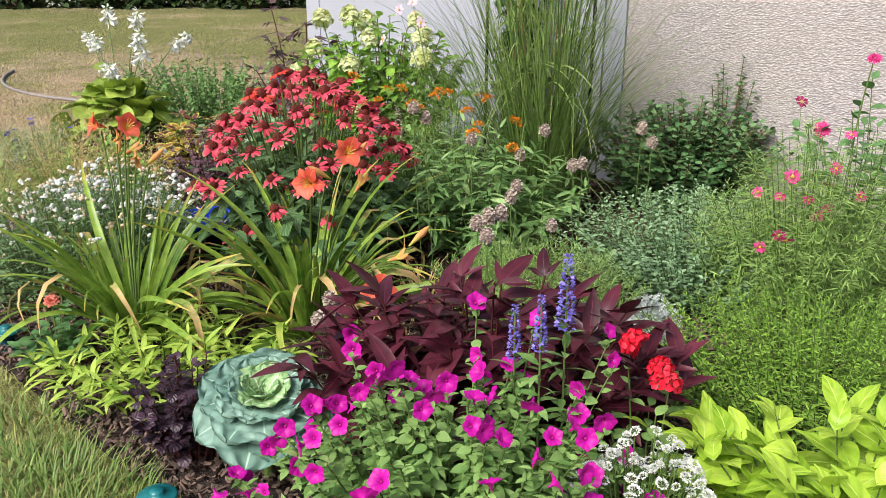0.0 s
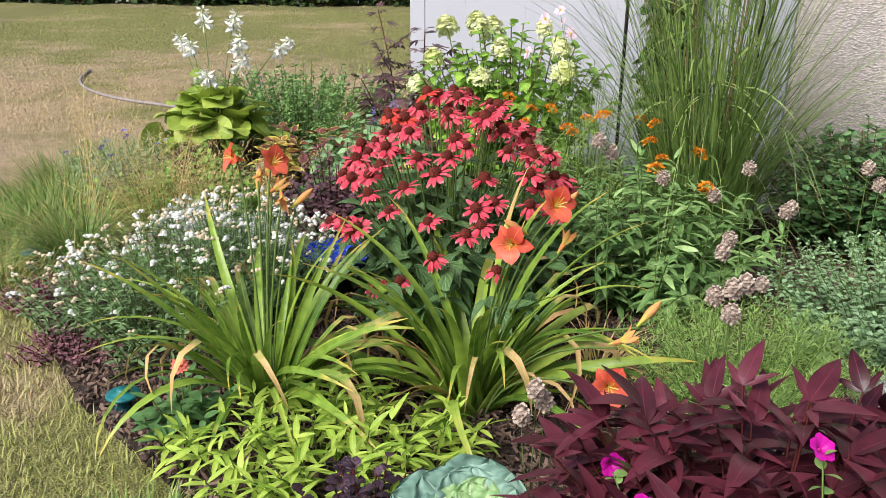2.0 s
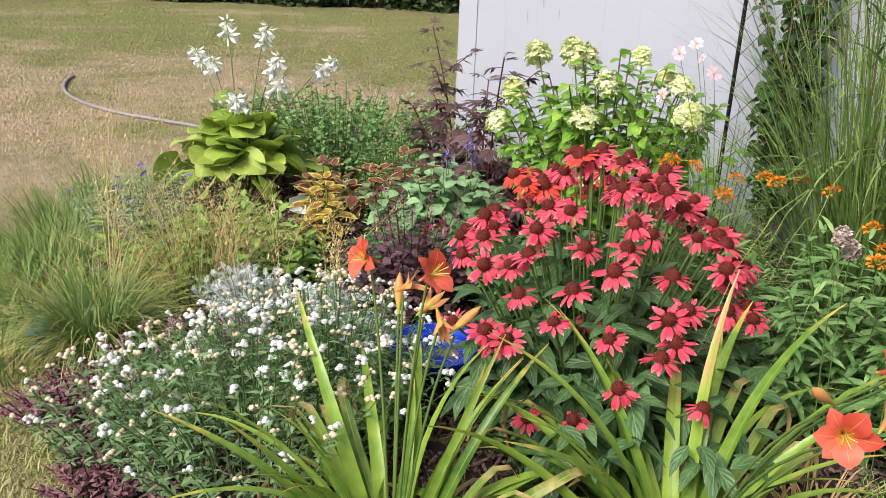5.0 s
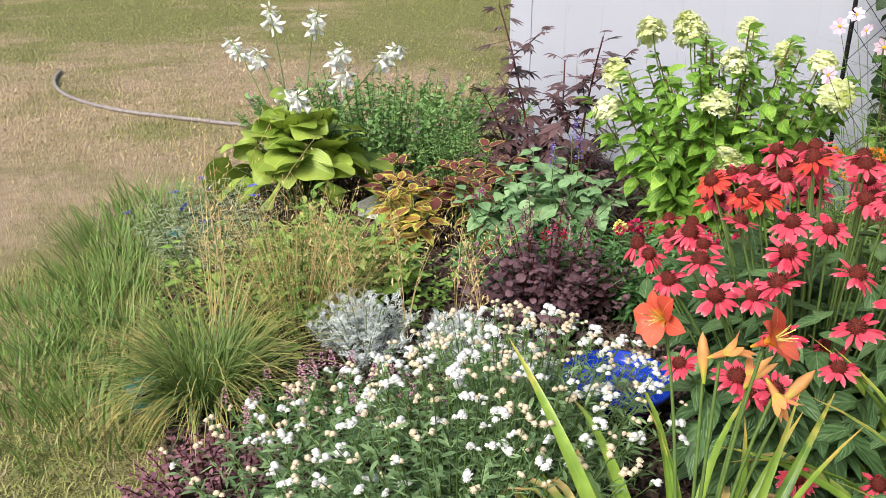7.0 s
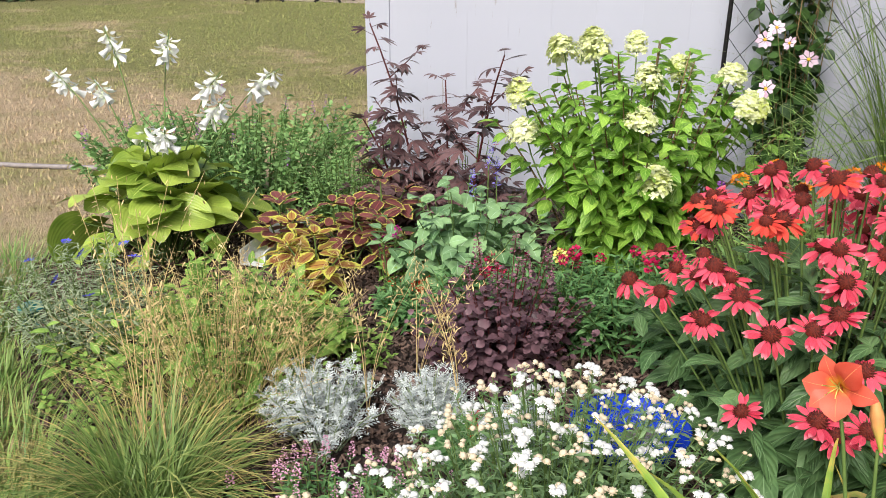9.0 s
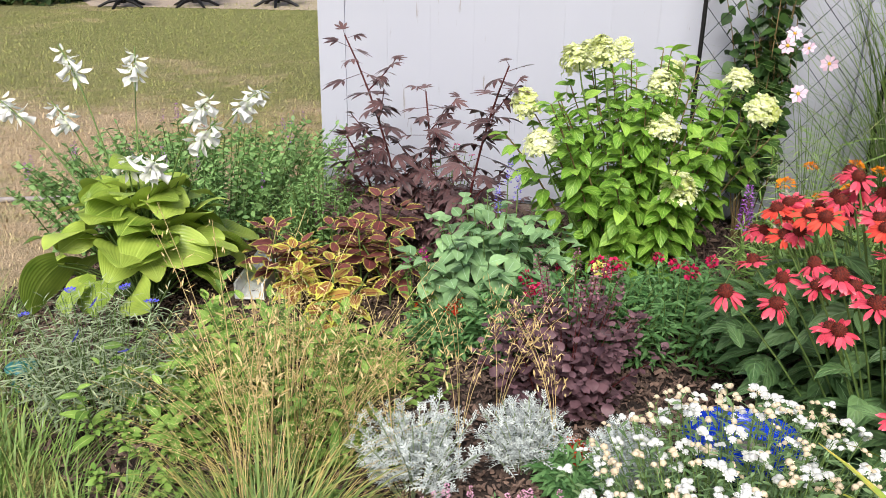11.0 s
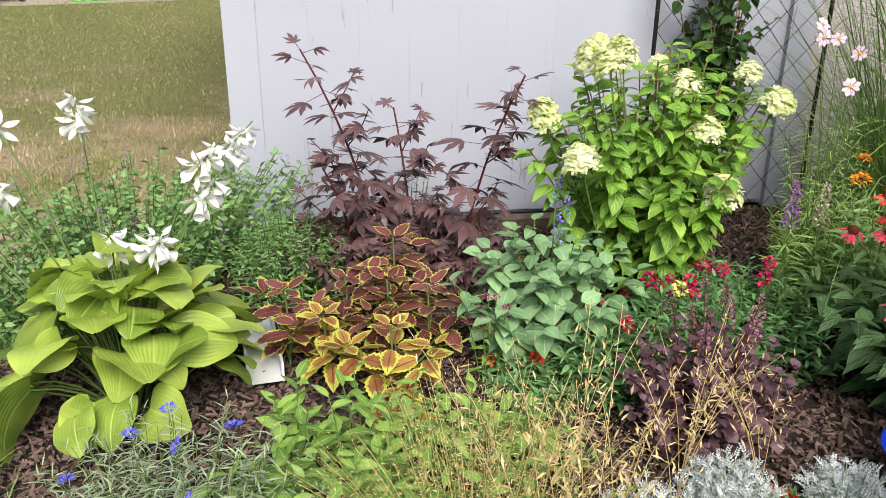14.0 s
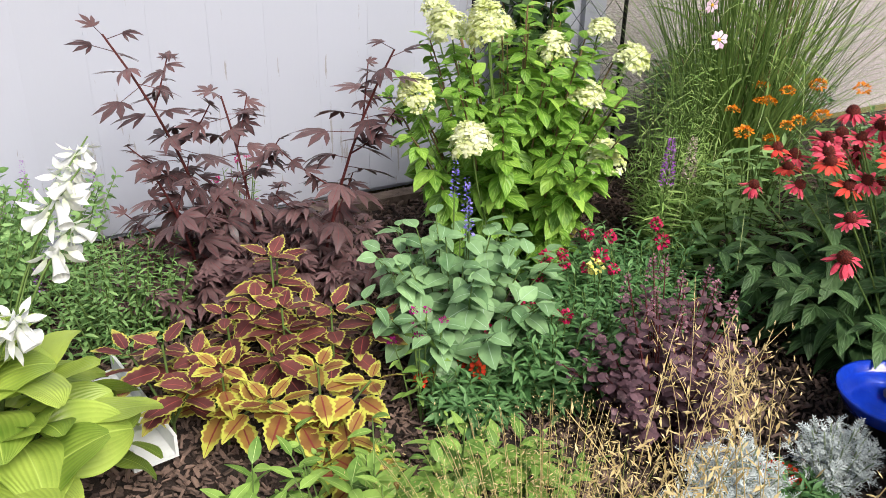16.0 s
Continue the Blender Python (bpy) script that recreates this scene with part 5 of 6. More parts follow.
# green and mauve catmint behind hosta
t, paths = leafy("catmint", -1.6, 5.8, "loose green catmint with faint violet flowers", "plant", 171, 210, 0.8, 0.34, 0.52, 50, [SMALL, SMALL_N], M_NEPETA_G, (0.02, 0.04), (-0.5, 0.7), roll=0.9, top=0.9, low=0.65, start=0.05, rise=0.25, core=0.75)
blossoms(t, "flower_spike", tips(paths, 9), [mesh_of("small_spike", spike_geo(0.07, 0.01, 30, 4, 0.008, 0.4), M_LIATRIS)], 2, 0.1)
leafy("catmint", -1.2, 5.42, "low green catmint beside the dark hibiscus", "plant", 175, 70, 0.26, 0.2, 0.34, 30, [SMALL_N], M_NEPETA_G, (0.025, 0.045), (-0.1, 0.6), start=0.1, rise=0.3, core=0.7)
# pink daisies at the wall
t, paths = leafy("pink_aster", -0.62, 5.4, "small pink asters by the shed wall", "flower", 173, 16, 0.16, 0.1, 0.42, 20, [THIN], M_FENNEL, (0.03, 0.05), start=0.2, core=0.5)
blossoms(t, "flower", tips(paths, 2), [mesh_of("aster", petals(12, 0.014, 0.006, 0.1, 0.1, 0.6, 0.004, 2, 3), M_PINK)], 3)

# ---- white flowers and the things around ----
BTN = joined([lathe([(0.002, -0.005), (0.0085, -0.001), (0.0095, 0.003), (0.007, 0.007), (0.001, 0.0095)], 8), petals(9, 0.007, 0.006, 0.1, 0.3, 0.6, 0.006, 2, 3, 0.2)])
YW = []
for s in range(3):
    q = np.random.default_rng(s)
    m = 2 + 2 * s
    YW.append(mesh_of("white_cluster", scatter(BTN, np.array([np.eye(3)] * m) * q.uniform(0.7, 1.1, m)[:, None, None], np.stack([q.normal(0, 0.018, m), q.normal(0, 0.018, m), q.normal(0, 0.007, m)], -1)), M_TAN if s == 0 else M_WHITE))
for x, y, rx, ry, h, n, s in ((-1.4, 2.95, 0.42, 0.42, 0.44, 120, 181), (-1.72, 3.05, 0.3, 0.3, 0.3, 60, 182), (-1.25, 3.16, 0.37, 0.31, 0.46, 175, 183)):
    t, paths = leafy("white_yarrow", x, y, "airy white button yarrow in full bloom", "flower", s, n, rx, ry, h, 26, [SMALL_N, THIN], M_YARROW, (0.025, 0.05), (0.0, 0.8), start=0.1, rise=0.35, core=0.6, r0=0.002, group="white yarrow drifts")
    blossoms(t, "flower_head", tips(paths, 1, 0.005), YW + YW[:1], s, 0.25, (0.5, 0.85))

# cobalt bird bath bowl on a dark stand
t = thing("bird_bath_bowl", -0.96, 3.4, "cobalt blue glazed bowl of water with a stone", "bird bath")
part("bowl", lathe([(0.03, 0.105), (0.075, 0.11), (0.117, 0.14), (0.136, 0.178), (0.142, 0.18), (0.139, 0.17), (0.12, 0.135), (0.074, 0.118), (0.001, 0.117)], 32), M_BLUE, t)
part("stand", lathe([(0.07, 0.0), (0.055, 0.02), (0.035, 0.08), (0.05, 0.108)], 20), M_IRON, t)
w = part("water", lathe([(0.127, 0.156), (0.06, 0.1562), (0.0005, 0.1562)], 32), M_WATER, t)
w.visible_shadow = False
part("stone", (lambda g: (g[0] * np.array([1, 0.7, 0.6]) + np.array([0.03, 0.0, 0.142]), g[1], g[2]))(lathe([(0.001, -0.03), (0.03, -0.02), (0.04, 0.0), (0.028, 0.022), (0.001, 0.03)], 10)), M_STONE, t)

# fescue tuft, green tufts at the lawn edge
def tuft(name, x, y, label, n, length, spread, mat, width, seed, droop=(0.4, 1.8)):
    r = np.random.default_rng(seed)
    t = thing(name, x, y, label, "ornamental grass")
    az = r.uniform(0, TAU, n)
    rad = spread * np.sqrt(r.uniform(0, 1, n))
    g = blades_geo(np.stack([rad * np.cos(az), rad * np.sin(az), 0 * az], -1), az + r.normal(0, 0.5, n), r.uniform(0.7, 1.5, n), r.uniform(droop[0], droop[1], n), r.uniform(length * 0.5, length, n), r.uniform(width * 0.6, width, n), 6)
    part("blade_mass", g, mat, t, kind="stuff")
    return t


tuft("grass_tuft", -2.05, 3.62, "arching tuft of green and straw ornamental grass", 800, 0.42, 0.08, M_FESCUE, 0.0048, 191)
tuft_blades = [mesh_of("blade", blade_geo(1, 0.012, e, d, 7, 0.2, 3, 0.3), M_FESCUE) for e, d in ((1.45, 0.7), (1.25, 1.3), (1.0, 1.6), (0.8, 1.3), (1.35, 2.1))]
tt = [o for o in bpy.data.objects if o.name == "grass_tuft"][0]
for i in range(150):
    a, l = i * 2.39996, rng.uniform(0.26, 0.48)
    part("blade", tuft_blades[i % 5], None, tt, m=Matrix.Translation((0.06 * math.cos(a * 1.7), 0.06 * math.sin(a * 1.7), 0)) @ Matrix.Rotation(a, 4, "Z") @ Matrix.Diagonal((l, l, l, 1)))
for i, (x, y, l) in enumerate(((-2.42, 3.9, 0.22), (-2.5, 4.25, 0.2), (-2.6, 4.5, 0.16), (-2.35, 3.5, 0.18), (-2.7, 4.1, 0.15), (-2.62, 3.75, 0.16), (-2.65, 4.8, 0.22), (-2.6, 5.2, 0.2), (-0.95, 1.75, 0.1), (-1.15, 1.95, 0.08), (-0.85, 1.6, 0.1), (-1.1, 1.7, 0.09))):
    tuft("long_lawn_grass", x, y, "unmown tuft of long green lawn grass", 300, l, 0.22, M_LONG, 0.006, 200 + i, (0.3, 1.2))

tuft("withered_clump", -0.08, 2.78, "small clump of dead tan strap leaves", 70, 0.34, 0.06, M_LILY_DEAD, 0.008, 219, (0.8, 2.2))
# blond hair grass
t = tuft("blond_hair_grass", -1.86, 4.05, "hazy blond tufted hair grass gone to seed", 300, 0.42, 0.2, M_BLONDG, 0.003, 221, (0.1, 0.9))
paths = dome_stems(80, 0.46, 0.4, 0.5, 0.45, 0.35, 222)
part("seed_stalk_mass", stems_of(paths, 0.001, 0.0006, 3), M_BLOND, t, kind="stuff")
R, P = leaves_on(paths, 110, 0.4, (0.006, 0.012), (0.0, 1.0), seed=223, roll=1.0)
P = P + np.random.default_rng(9).normal(0, 0.024, P.shape)
part("seed_head_mass", scatter(leaf_geo(ovate(0.13, 0.6), 2, 0.1, 0.4), R, P), M_BLOND, t, kind="stuff")
for k, (x, y, h) in enumerate(((-2.05, 3.75, 0.75), (-2.0, 3.72, 0.7), (-1.65, 3.86, 0.5), (-1.5, 3.8, 0.5), (-1.35, 3.86, 0.45), (-1.28, 3.7, 0.42), (-1.72, 3.95, 0.55))):
    t = thing("seeding_grass_stalk", x, y, "thin dry grass stalk with tan seed heads", "grass", "dry grass stalks")
    paths = [bez((0, 0, 0), (0.01, 0.0, h * 0.6), (rng.normal(0, 0.1), rng.normal(0, 0.1), h), 8) for _ in range(5)]
    for p in paths:
        part("stalk", tube(p, 0.0014, 0.0007, 3), M_BLOND, t)
    R, P = leaves_on(paths, 36, 0.5, (0.015, 0.028), (0.1, 1.1), seed=230 + k)
    P = P + np.random.default_rng(k).normal(0, 0.016, P.shape)
    part("seed_head_mass", scatter(leaf_geo(ovate(0.11, 0.5), 2, 0.1, 0.1), R, P), M_BLOND, t, kind="stuff")
# leafy weeds under it
t, paths = leafy("phlox_seedlings", -1.85, 4.3, "light green leafy seedlings between the grasses", "plant", 241, 40, 0.44, 0.42, 0.25, 7, [lance(0.2, 0.5), lance(0.17, 0.9)], M_WEEDP, (0.06, 0.1), (0.0, 0.5), pieces=True, start=0.25, rise=0.15, core=0.85)
for k, (x, y, h) in enumerate(((-1.86, 4.62, 0.3), (-1.74, 4.42, 0.27), (-1.62, 4.28, 0.3), (-2.0, 4.5, 0.24), (-1.5, 4.2, 0.26), (-1.9, 4.3, 0.28))):
    leafy("phlox_shoot", x, y, "upright light green leafy shoot", "plant", 600 + k, 3, 0.06, 0.06, h, 12, [lance(0.22, 0.5)], M_WEEDP, (0.07, 0.1), (0.2, 0.7), pieces=True, start=0.25, rise=0.3, group="leafy shoots")
leafy("low_weeds", -1.8, 4.25, "carpet of small light green weeds", "plant", 245, 150, 0.55, 0.5, 0.13, 14, [SMALL], M_WEED, (0.02, 0.04), core=0.9, rise=0.2)

# dusty miller
def feather_geo():
    out = [leaf_geo(strap(0.06, 0.8), 5, 0.1, 0.6)]
    for i in range(4):
        for s in (-1, 1):
            g = leaf_geo(ovate(0.2, 0.6), 2, 0.1, 0.2)
            m = np.array(Matrix.Rotation(s * 0.85, 3, "Z")) * (0.34 - 0.03 * i)
            out.append((g[0] @ m.T + np.array([0, 0.25 + 0.19 * i, 0.05 - 0.07 * i * i * 0.3]), g[1], g[2]))
    return joined(out)


for k, (x, y, rr, h) in enumerate(((-1.62, 3.79, 0.18, 0.25), (-1.34, 3.75, 0.13, 0.2), (-1.18, 3.54, 0.11, 0.2), (0.67, 2.54, 0.1, 0.17))):
    leafy("dusty_miller", x, y, "silver-white dusty miller with felted lobed leaves", "plant", 251 + k, 40, rr, rr, h, 15, [feather_geo()], M_DUSTY, (0.032, 0.055), (0.1, 1.0), start=0.3, group="dusty millers", stem=M_CORN)

# plum heuchera
t, paths = leafy("plum_heuchera", -1.07, 3.93, "bushy plum-purple heuchera with crinkled leaves", "plant", 261, 28, 0.29, 0.25, 0.38, 10, frill, M_HEU, (0.026, 0.046), (-0.3, 0.6), pieces=True, stem=M_STEM_RED, rise=0.4, core=0.4)
more = dome_stems(60, 0.29, 0.25, 0.37, 0.4, 0.45, 263)
R, P = leaves_on(more, 16, 0.15, (0.022, 0.042), (-0.4, 0.6), seed=264, out_bias=0.3)
part("lower_foliage", joined([scatter(frill[0], R[::2], P[::2]), scatter(frill[1], R[1::2], P[1::2])]), M_HEU, t, kind="stuff")
for k in range(9):
    a = k * 2.4
    top = np.array([0.17 * math.cos(a) * (0.4 + 0.07 * k), 0.15 * math.sin(a) * (0.4 + 0.07 * k), 0.41 + 0.012 * (k % 4)])
    part("flower_stalk", tube(bez(top * [0.5, 0.5, 0.4], top * [0.8, 0.8, 0.8], top, 5), 0.002, 0.0012, 4), M_STEM_RED, t)
    part("seed_spike", spike_geo(0.07, 0.016, 44, k, 0.011, 0.5), M_SEDUM, t, "dusky faded flower spike", m=Matrix.Translation(top - np.array([0, 0, 0.06])))
leafy("dusky_sedum", -1.73, 2.86, "low dusky purple sedum at the bed edge", "plant", 265, 50, 0.2, 0.14, 0.09, 10, [SMALL], M_SEDUM, (0.015, 0.028), stem=M_STEM_RED, core=0.8)
leafy("dusky_sedum", -1.93, 3.2, "low dusky purple sedum by the grass tuft", "plant", 266, 70, 0.24, 0.18, 0.13, 12, [SMALL], M_SEDUM, (0.015, 0.028), stem=M_STEM_RED, core=0.8)
t, paths = leafy("pink_speedwell", -1.68, 3.42, "low speedwell with short mauve spikes", "flower", 268, 70, 0.3, 0.2, 0.17, 16, [SMALL_N], M_SNAP, (0.02, 0.035), core=0.8)
blossoms(t, "flower_spike", tips(paths, 2), [mesh_of("mauve_spike", spike_geo(0.05, 0.014, 40, 4, 0.007, 0.5), M_MAUVE)], 2, 0.15)

# snapdragons
SNAPF = [mesh_of("snapdragon_cluster", ball_geo(0.02, 34, 0.018, 0.5, 1.3, 3, -0.9), m) for m in (M_RED, M_REDORANGE, M_YELLOW)]
for k, (x, y, rr, h, fl) in enumerate(((-0.82, 4.12, 0.2, 0.31, 0), (-0.58, 4.02, 0.3, 0.3, 0), (-0.4, 4.25, 0.22, 0.2, 0), (-1.2, 4.38, 0.12, 0.16, 1), (-1.28, 3.62, 0.08, 0.1, 1), (-1.04, 4.2, 0.17, 0.28, 0))):
    t, paths = leafy("snapdragon", x, y, "bushy snapdragon with orange-red flowers" if fl else "bushy snapdragon with crimson flowers", "flower", 271 + k, 46, rr * 1.2, rr * 1.15, h, 26, [LAN_T, lance(0.14)], M_SNAP, (0.042, 0.07), (0.0, 0.7), start=0.15, rise=0.3, core=0.6, group="snapdragons")
    blossoms(t, "flower", tips(paths, 8, 0.0), [SNAPF[fl]], k, 0.3, (0.6, 0.9))
    if k in (0, 2):
        blossoms(t, "flower", [paths[3][-1] + np.array([0, 0, 0.02])], [SNAPF[2]], k, 0.3, label="pale yellow flower")

# gomphrena
t, paths = leafy("globe_amaranth", -1.24, 4.5, "thin globe amaranth with magenta heads", "flower", 281, 7, 0.07, 0.08, 0.36, 6, [LAN_W], M_WEED, (0.03, 0.05), rise=0.3)
blossoms(t, "flower", tips(paths, 1, 0.0), [mesh_of("globe", ball_geo(0.009, 30, 0.008, 0.4, 1, 2), M_GOMPH)], 4)

# liatris
for k, (x, y, z) in enumerate(((-0.32, 4.04, 0.4), (-0.22, 3.98, 0.38))):
    t = thing("blazing_star", x, y, "blazing star spike with thin leaves", "flower", "blazing stars")
    path = bez((0, 0, 0), (0.0, 0, z * 0.5), (0.01, 0, z), 6)
    part("stem", tube(path, 0.004, 0.003), M_STEM, t)
    R, P = leaves_on([path], 130, 0.03, (0.08, 0.14), (0.1, 0.7), seed=290 + k, small_top=0.4)
    part("foliage", scatter(THIN, R, P), M_FENNEL, t, kind="stuff")
    part("flower_spike", spike_geo(0.15, 0.028, 190, k, 0.016, 0.25), (M_LIATRIS, M_ALLIUM)[k], t, ("purple flower spike", "brown faded flower spike")[k], m=Matrix.Translation((0.01, 0, z - 0.02)))

# pale pink cosmos
COSP = mesh_of("cosmos_pale", DAISY, M_PALEPINK)
DISC = mesh_of("cosmos_disc", lathe([(0.005, 0.0), (0.004, 0.003), (0.0005, 0.004)], 8), M_YELDISC)
t, paths = leafy("pale_pink_cosmos", 0.0, 4.05, "tall cosmos with pale pink flowers", "flower", 301, 26, 0.24, 0.18, 0.8, 44, [THREAD], M_FENNEL, (0.05, 0.09), start=0.1, rise=0.3, r0=0.002)
sp = [(-0.127, 0.0, 0.94), (-0.2, 0.02, 0.95), (-0.27, -0.1, 0.83), (-0.1, -0.06, 0.9), (-0.14, 0.05, 0.98)]
for p in sp:
    part("flower_stem", tube(bez((0, 0, 0.2), (p[0] * 0.4, p[1] * 0.4, 0.6), p, 6), 0.0015, 0.001, 4), M_STEM, t)
blossoms(t, "flower", sp, [COSP], 2, 0.35, (0.9, 1.15), face=(-0.5, -0.7, 0.3), child=("disc", DISC))

# cornflowers
t, paths = leafy("cornflower", -2.22, 4.55, "wiry silver-green cornflowers with blue blooms", "flower", 311, 110, 0.28, 0.32, 0.32, 20, [THIN], M_CORN, (0.04, 0.07), start=0.1, rise=0.2, core=0.7, r0=0.0015)
blossoms(t, "flower", tips(paths, 14, 0.01), [mesh_of("cornflower_head", petals(10, 0.018, 0.011, 0.5, 0.2, 0.75, 0.003, 3, 3), M_CORNFL)], 3)

# ---- the right of the bed ----
leafy("grey_catmint", 0.92, 2.95, "rounded mound of grey-green catmint", "plant", 321, 240, 0.56, 0.5, 0.41, 38, [SMALL], M_NEPETA, (0.018, 0.034), (0.0, 0.6), start=0.15, rise=0.35, core=0.6, r0=0.002)
leafy("creeping_germander", 1.02, 2.05, "fresh green mound of small-leaved germander", "plant", 331, 360, 0.56, 0.5, 0.35, 42, [SMALL_N], M_GREENFINE, (0.016, 0.03), (0.0, 0.9), start=0.2, rise=0.3, core=0.7, r0=0.0018)
leafy("threadleaf_foliage", 0.3, 2.62, "feathery thread-leaved green plant", "plant", 341, 210, 0.38, 0.32, 0.33, 60, [THREAD], M_FENNEL, (0.03, 0.055), (0.2, 1.0), start=0.1, rise=0.35, core=0.6, r0=0.0015)
leafy("dark_green_shrub", 1.12, 3.9, "rounded dark green shrub at the stucco wall", "shrub", 351, 130, 0.5, 0.42, 0.58, 32, [leaf_geo(ovate(0.36, 0.5), 4, 0.15, 0.4)], M_SHRUB, (0.042, 0.066), (-0.1, 0.6), start=0.2, rise=0.35, stem=M_STEM_BROWN, r0=0.004)
leafy("dark_green_shrub", 1.35, 4.02, "upright shoots of a dark green shrub", "shrub", 352, 9, 0.15, 0.1, 0.76, 34, [leaf_geo(ovate(0.36, 0.5), 4, 0.15, 0.4)], M_SHRUB, (0.03, 0.05), (-0.1, 0.6), start=0.2, rise=0.2, stem=M_STEM_BROWN, r0=0.004)
t, paths = leafy("pink_cosmos", 1.2, 2.62, "feathery cosmos with hot pink flowers", "flower", 361, 150, 0.4, 0.38, 0.72, 120, [THREAD], M_FENNEL, (0.04, 0.08), start=0.1, rise=0.45, core=0.6, r0=0.002)
COSMOS = [(-0.23, -0.07, 0.525), (-0.13, -0.07, 0.575), (-0.16, -0.07, 0.51), (-0.07, -0.07, 0.5), (0.1, 0.17, 0.48), (-0.01, -0.07, 0.47), (-0.05, -0.1, 0.455), (-0.2, -0.2, 0.43), (-0.22, -0.3, 0.45), (-0.26, -0.22, 0.4), (-0.05, -0.07, 0.3), (0.09, -0.07, 0.51), (0.0, -0.07, 0.6), (0.15, 0.18, 0.65), (-0.03, 0.18, 0.76)]
for p in COSMOS:
    part("flower_stem", tube(bez((p[0] * 0.7, p[1] * 0.7, 0.1), (p[0] * 0.85, p[1] * 0.85, p[2] * 0.6), p, 6), 0.0014, 0.001, 4), M_STEM, t)
blossoms(t, "flower", COSMOS, [mesh_of("cosmos_pink", DAISY, M_PINK)], 3, 0.4, (0.7, 1.0), face=(-0.3, -0.7, 0.5), child=("disc", DISC))
t, paths = leafy("tall_zinnia", 1.5, 2.85, "tall zinnia with pink flowers and broad leaves", "flower", 371, 26, 0.36, 0.34, 0.82, 18, [OV], M_SNAP, (0.06, 0.1), start=0.12, rise=0.3, core=0.6, pieces=True)
part("flower_stem", tube(bez((-0.1, 0.0, 0.3), (-0.16, -0.05, 0.6), (-0.116, -0.05, 0.9), 6), 0.003, 0.0025), M_STEM, t)
blossoms(t, "flower", tips(paths, 9, 0.01) + [(-0.116, -0.05, 0.9)], [mesh_of("zinnia_pink", ZIN, M_PINK)], 3, 0.3, face=(-0.3, -0.6, 0.6))
leafy("threadleaf_foliage", -0.02, 4.0, "thin-leaved green foliage behind the coneflowers", "plant", 345, 90, 0.3, 0.22, 0.45, 34, [THIN], M_FENNEL, (0.05, 0.09), (0.2, 1.0), start=0.05, rise=0.35, core=0.6, r0=0.0015)
# allium seed heads
AL = [mesh_of("seed_head", joined([ball_geo(0.019, 130, 0.009, 0.6, 1.35, s, -0.85), lathe([(0.003, -0.018), (0.012, -0.01), (0.014, 0.0), (0.012, 0.012), (0.003, 0.02)], 10)]), M_ALLIUM) for s in (1, 2)]
for k, (x, y, z) in enumerate(((0.125, 2.235, 0.548), (0.095, 2.26, 0.52), (0.16, 2.26, 0.55), (0.12, 2.21, 0.5), (0.7, 2.99, 0.63), (0.74, 2.99, 0.58), (0.37, 2.78, 0.34), (0.24, 2.7, 0.5), (0.22, 2.68, 0.47), (0.45, 2.9, 0.52), (0.5, 3.0, 0.5), (0.36, 3.0, 0.62), (-0.3, 2.1, 0.36), (-0.28, 2.12, 0.32), (-0.33, 2.08, 0.31), (-0.1, 2.9, 0.72), (-0.06, 2.93, 0.68), (0.1, 2.95, 0.6), (0.28, 3.05, 0.52))):
    t = thing("allium_seed_head", x, y, "dried allium seed head on a thin stalk", "flower", "dried alliums")
    part("stalk", tube(bez((rng.normal(0, 0.03), rng.normal(0, 0.03), 0), (0, 0, z * 0.6), (0, 0, z), 6), 0.0016, 0.0013, 4), M_STEM, t)
    part("seed_head", AL[k % 2], None, t, m=Matrix.Translation((0, 0, z)))

# ---- small fittings and the distance ----
for x, y in ((-1.41, 2.52), (-0.65, 1.645), (-2.4, 4.77), (-2.22, 3.6)):
    t = thing("garden_light", x, y, "low teal plastic garden spool light", "garden light", "teal garden lights")
    part("cap", lathe([(0.001, 0.089), (0.014, 0.088), (0.017, 0.083), (0.018, 0.077), (0.042, 0.075), (0.047, 0.071), (0.046, 0.066), (0.026, 0.063)], 28), M_TEAL, t)
    part("body", lathe([(0.026, 0.063), (0.025, 0.05), (0.019, 0.046), (0.019, 0.026), (0.026, 0.022)], 24), M_TEALGLASS, t)
    part("foot", lathe([(0.026, 0.022), (0.038, 0.02), (0.041, 0.015), (0.039, 0.0)], 24), M_TEAL, t)
hose_path = bez((-4.25, 8.6, 0.014), (-4.1, 7.6, 0.014), (-3.2, 7.08, 0.014), 10).tolist() + bez((-3.1, 7.04, 0.014), (-2.7, 6.82, 0.014), (-1.9, 6.5, 0.014), 8).tolist()
hose = new("garden_hose", mesh_of("garden_hose", tube(hose_path, 0.014, 0.014, 8), M_HOSE))
tagged(hose, "grey garden hose lying on the dry lawn", "hose")
patio = new("patio", mesh_of("patio", (np.array([(-0.6, 15.9, 0.006), (2.0, 14.2, 0.006), (9.0, 10.4, 0.006), (12.0, 24, 0.006), (-0.5, 24, 0.006)]), [np.array([(0, 1, 2, 3, 4)])], None), M_PATIO))
tagged(patio, "brown gravel patio beyond the lawn", "patio", kind="structure")


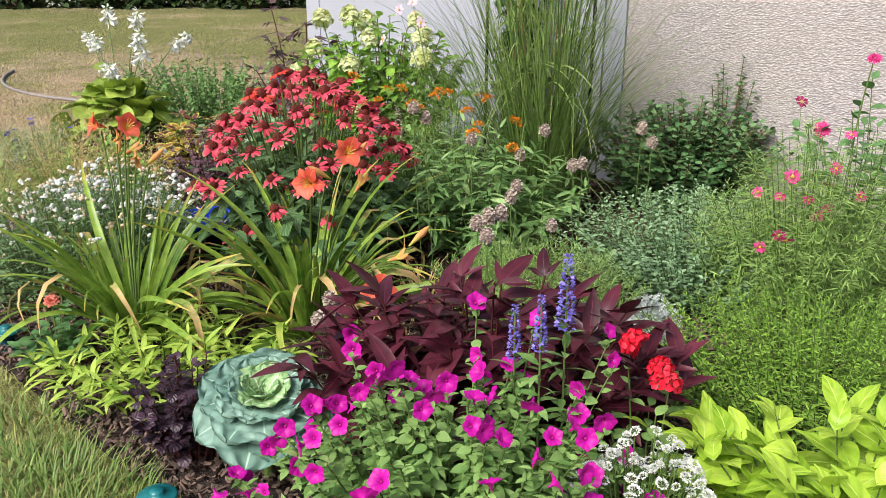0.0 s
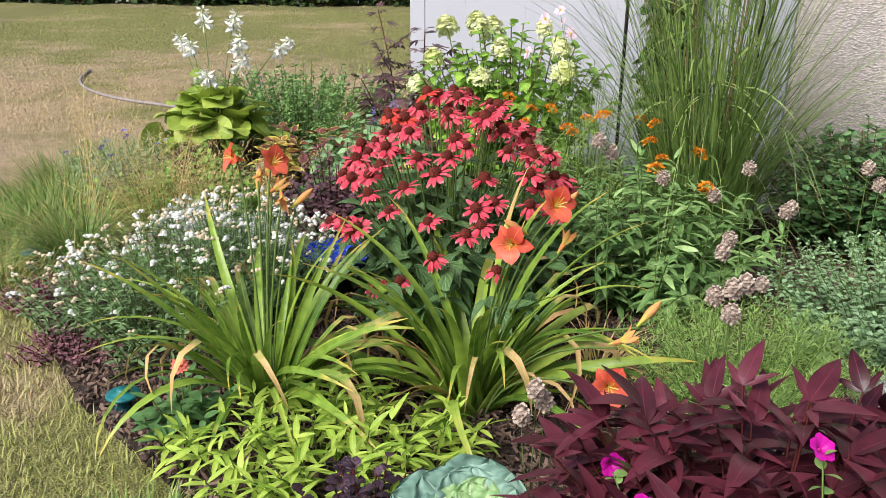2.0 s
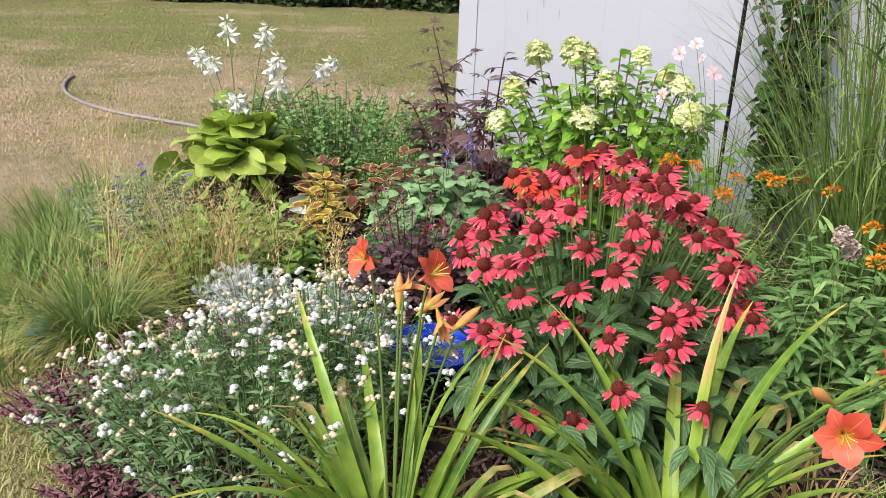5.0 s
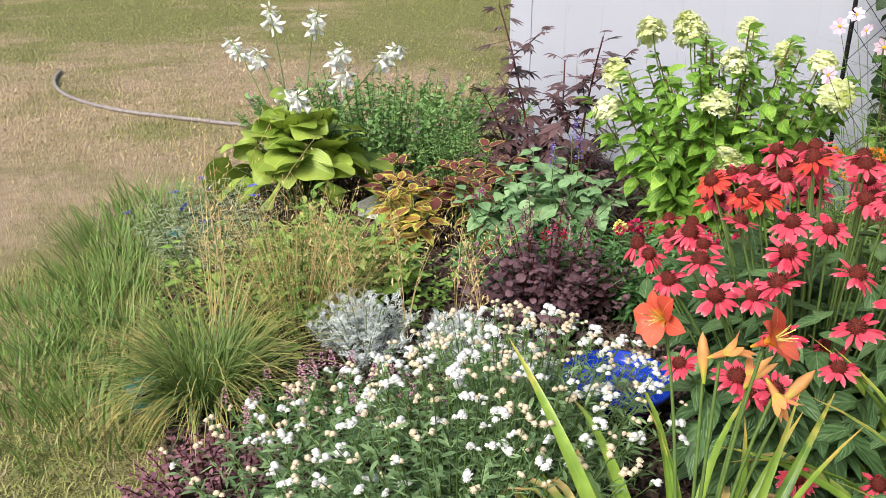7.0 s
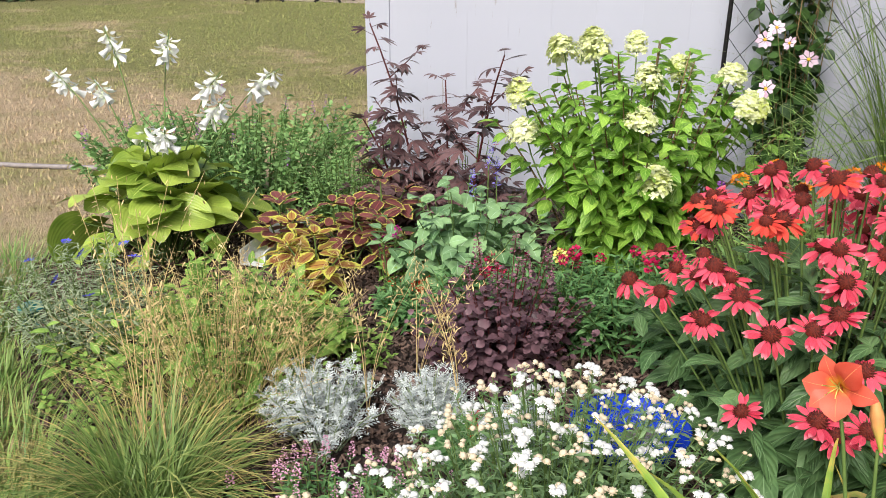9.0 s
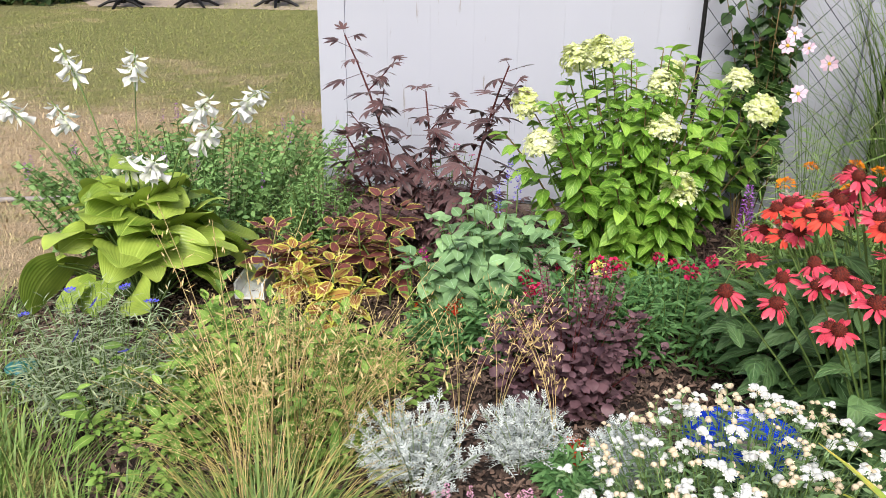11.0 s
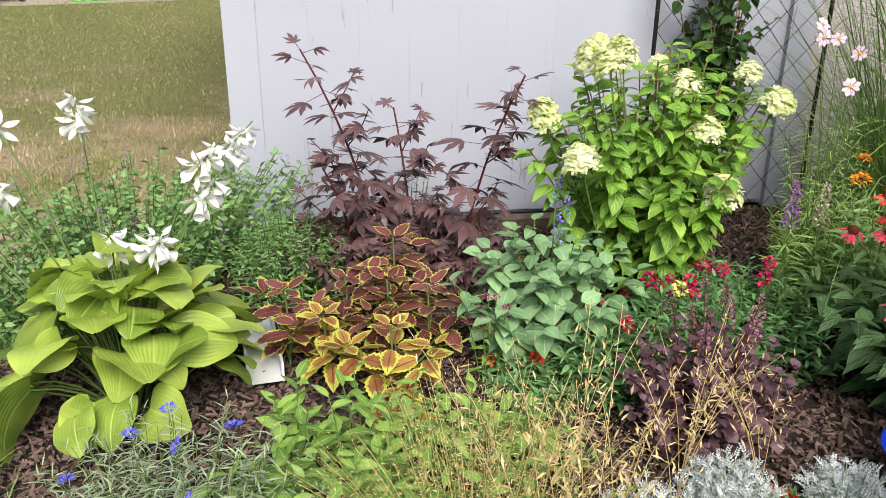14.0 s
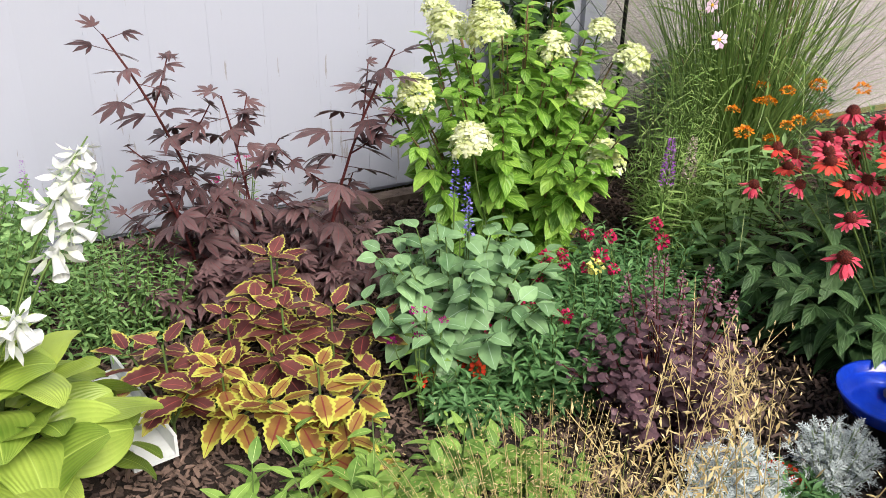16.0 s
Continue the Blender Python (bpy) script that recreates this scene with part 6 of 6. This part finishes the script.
def hedge(x, y, w, d, h, seed, label, white=0):
    t = thing("hedge_bush", x, y, label, "bush", "bushes at the far lawn edge")
    r = np.random.default_rng(seed)
    n = 1500
    a, e, q = r.uniform(0, TAU, n), np.arcsin(r.uniform(0, 1, n)), r.uniform(0.7, 1.02, n)
    P = np.stack([w * q * np.cos(a) * np.cos(e), d * q * np.sin(a) * np.cos(e), h * q * np.sin(e)], -1)
    part("foliage", scatter(SMALL, orient(r.uniform(0, TAU, n), r.uniform(-0.5, 1, n), r.normal(0, 0.6, n), r.uniform(0.1, 0.22, n)), P), M_HEDGE, t, kind="stuff")
    part("stems", joined([tube([(0.1 * math.cos(k), 0.1 * math.sin(k), 0), (w * 0.6 * math.cos(k), d * 0.6 * math.sin(k), h * 0.7)], 0.03, 0.01) for k in range(5)]), M_STEM_BROWN, t)
    if white:
        P = P[P[:, 1] < 0][:white] * 1.03
        part("flowers", scatter(ball_geo(0.05, 12, 0.06, 0.5), np.array([np.eye(3)] * len(P)), P), M_WHITE, t, kind="stuff")


for i in range(9):
    hedge(-10.5 + i * 1.15, 16.9 + 0.3 * (i % 2), 0.8, 0.6, 0.9 + 0.25 * (i % 3), 400 + i, "dark green border bush dotted with white flowers" if i % 2 else "dark green border bush", 40 if i % 2 else 0)
for i in range(7):
    hedge(0.2 + i * 1.6, 22.0, 1.1, 0.8, 1.6, 420 + i, "dark green hedge bush behind the patio")
for k, (x, y, a) in enumerate(((-0.2, 15.6, 20), (0.75, 15.3, -10), (1.85, 14.9, 30))):
    t = thing("patio_chair", x, y, "black cast metal swivel chair on gravel", "chair", "patio chairs", z=0.006)
    t.rotation_euler = (0, 0, radians(a))
    part("seat", box_geo(-0.26, -0.26, 0.4, 0.26, 0.26, 0.45), M_IRON, t, smooth=False)
    part("backrest", box_geo(-0.26, 0.22, 0.46, 0.26, 0.26, 0.95), M_IRON, t, smooth=False)
    part("column", lathe([(0.05, 0.05), (0.035, 0.2), (0.04, 0.4)], 10), M_IRON, t)
    for q in range(5):
        b = q * TAU / 5
        part("leg", tube([(0.03 * math.cos(b), 0.03 * math.sin(b), 0.1), (0.2 * math.cos(b), 0.2 * math.sin(b), 0.07), (0.34 * math.cos(b), 0.34 * math.sin(b), 0.0)], 0.025, 0.02, 6), M_IRON, t)
coil = [(0.09 * math.cos(q * 0.6) + 0.012 * q, 0.0, 0.095 + 0.09 * math.sin(q * 0.6)) for q in range(110)]
t = thing("coiled_hose", 2.5, 14.25, "bright green coiled hose on the patio edge", "hose", z=0.006)
part("coil", tube(coil, 0.016, 0.016, 5), M_GREENSLAT, t, m=Matrix.Rotation(radians(-30), 4, "Z"))
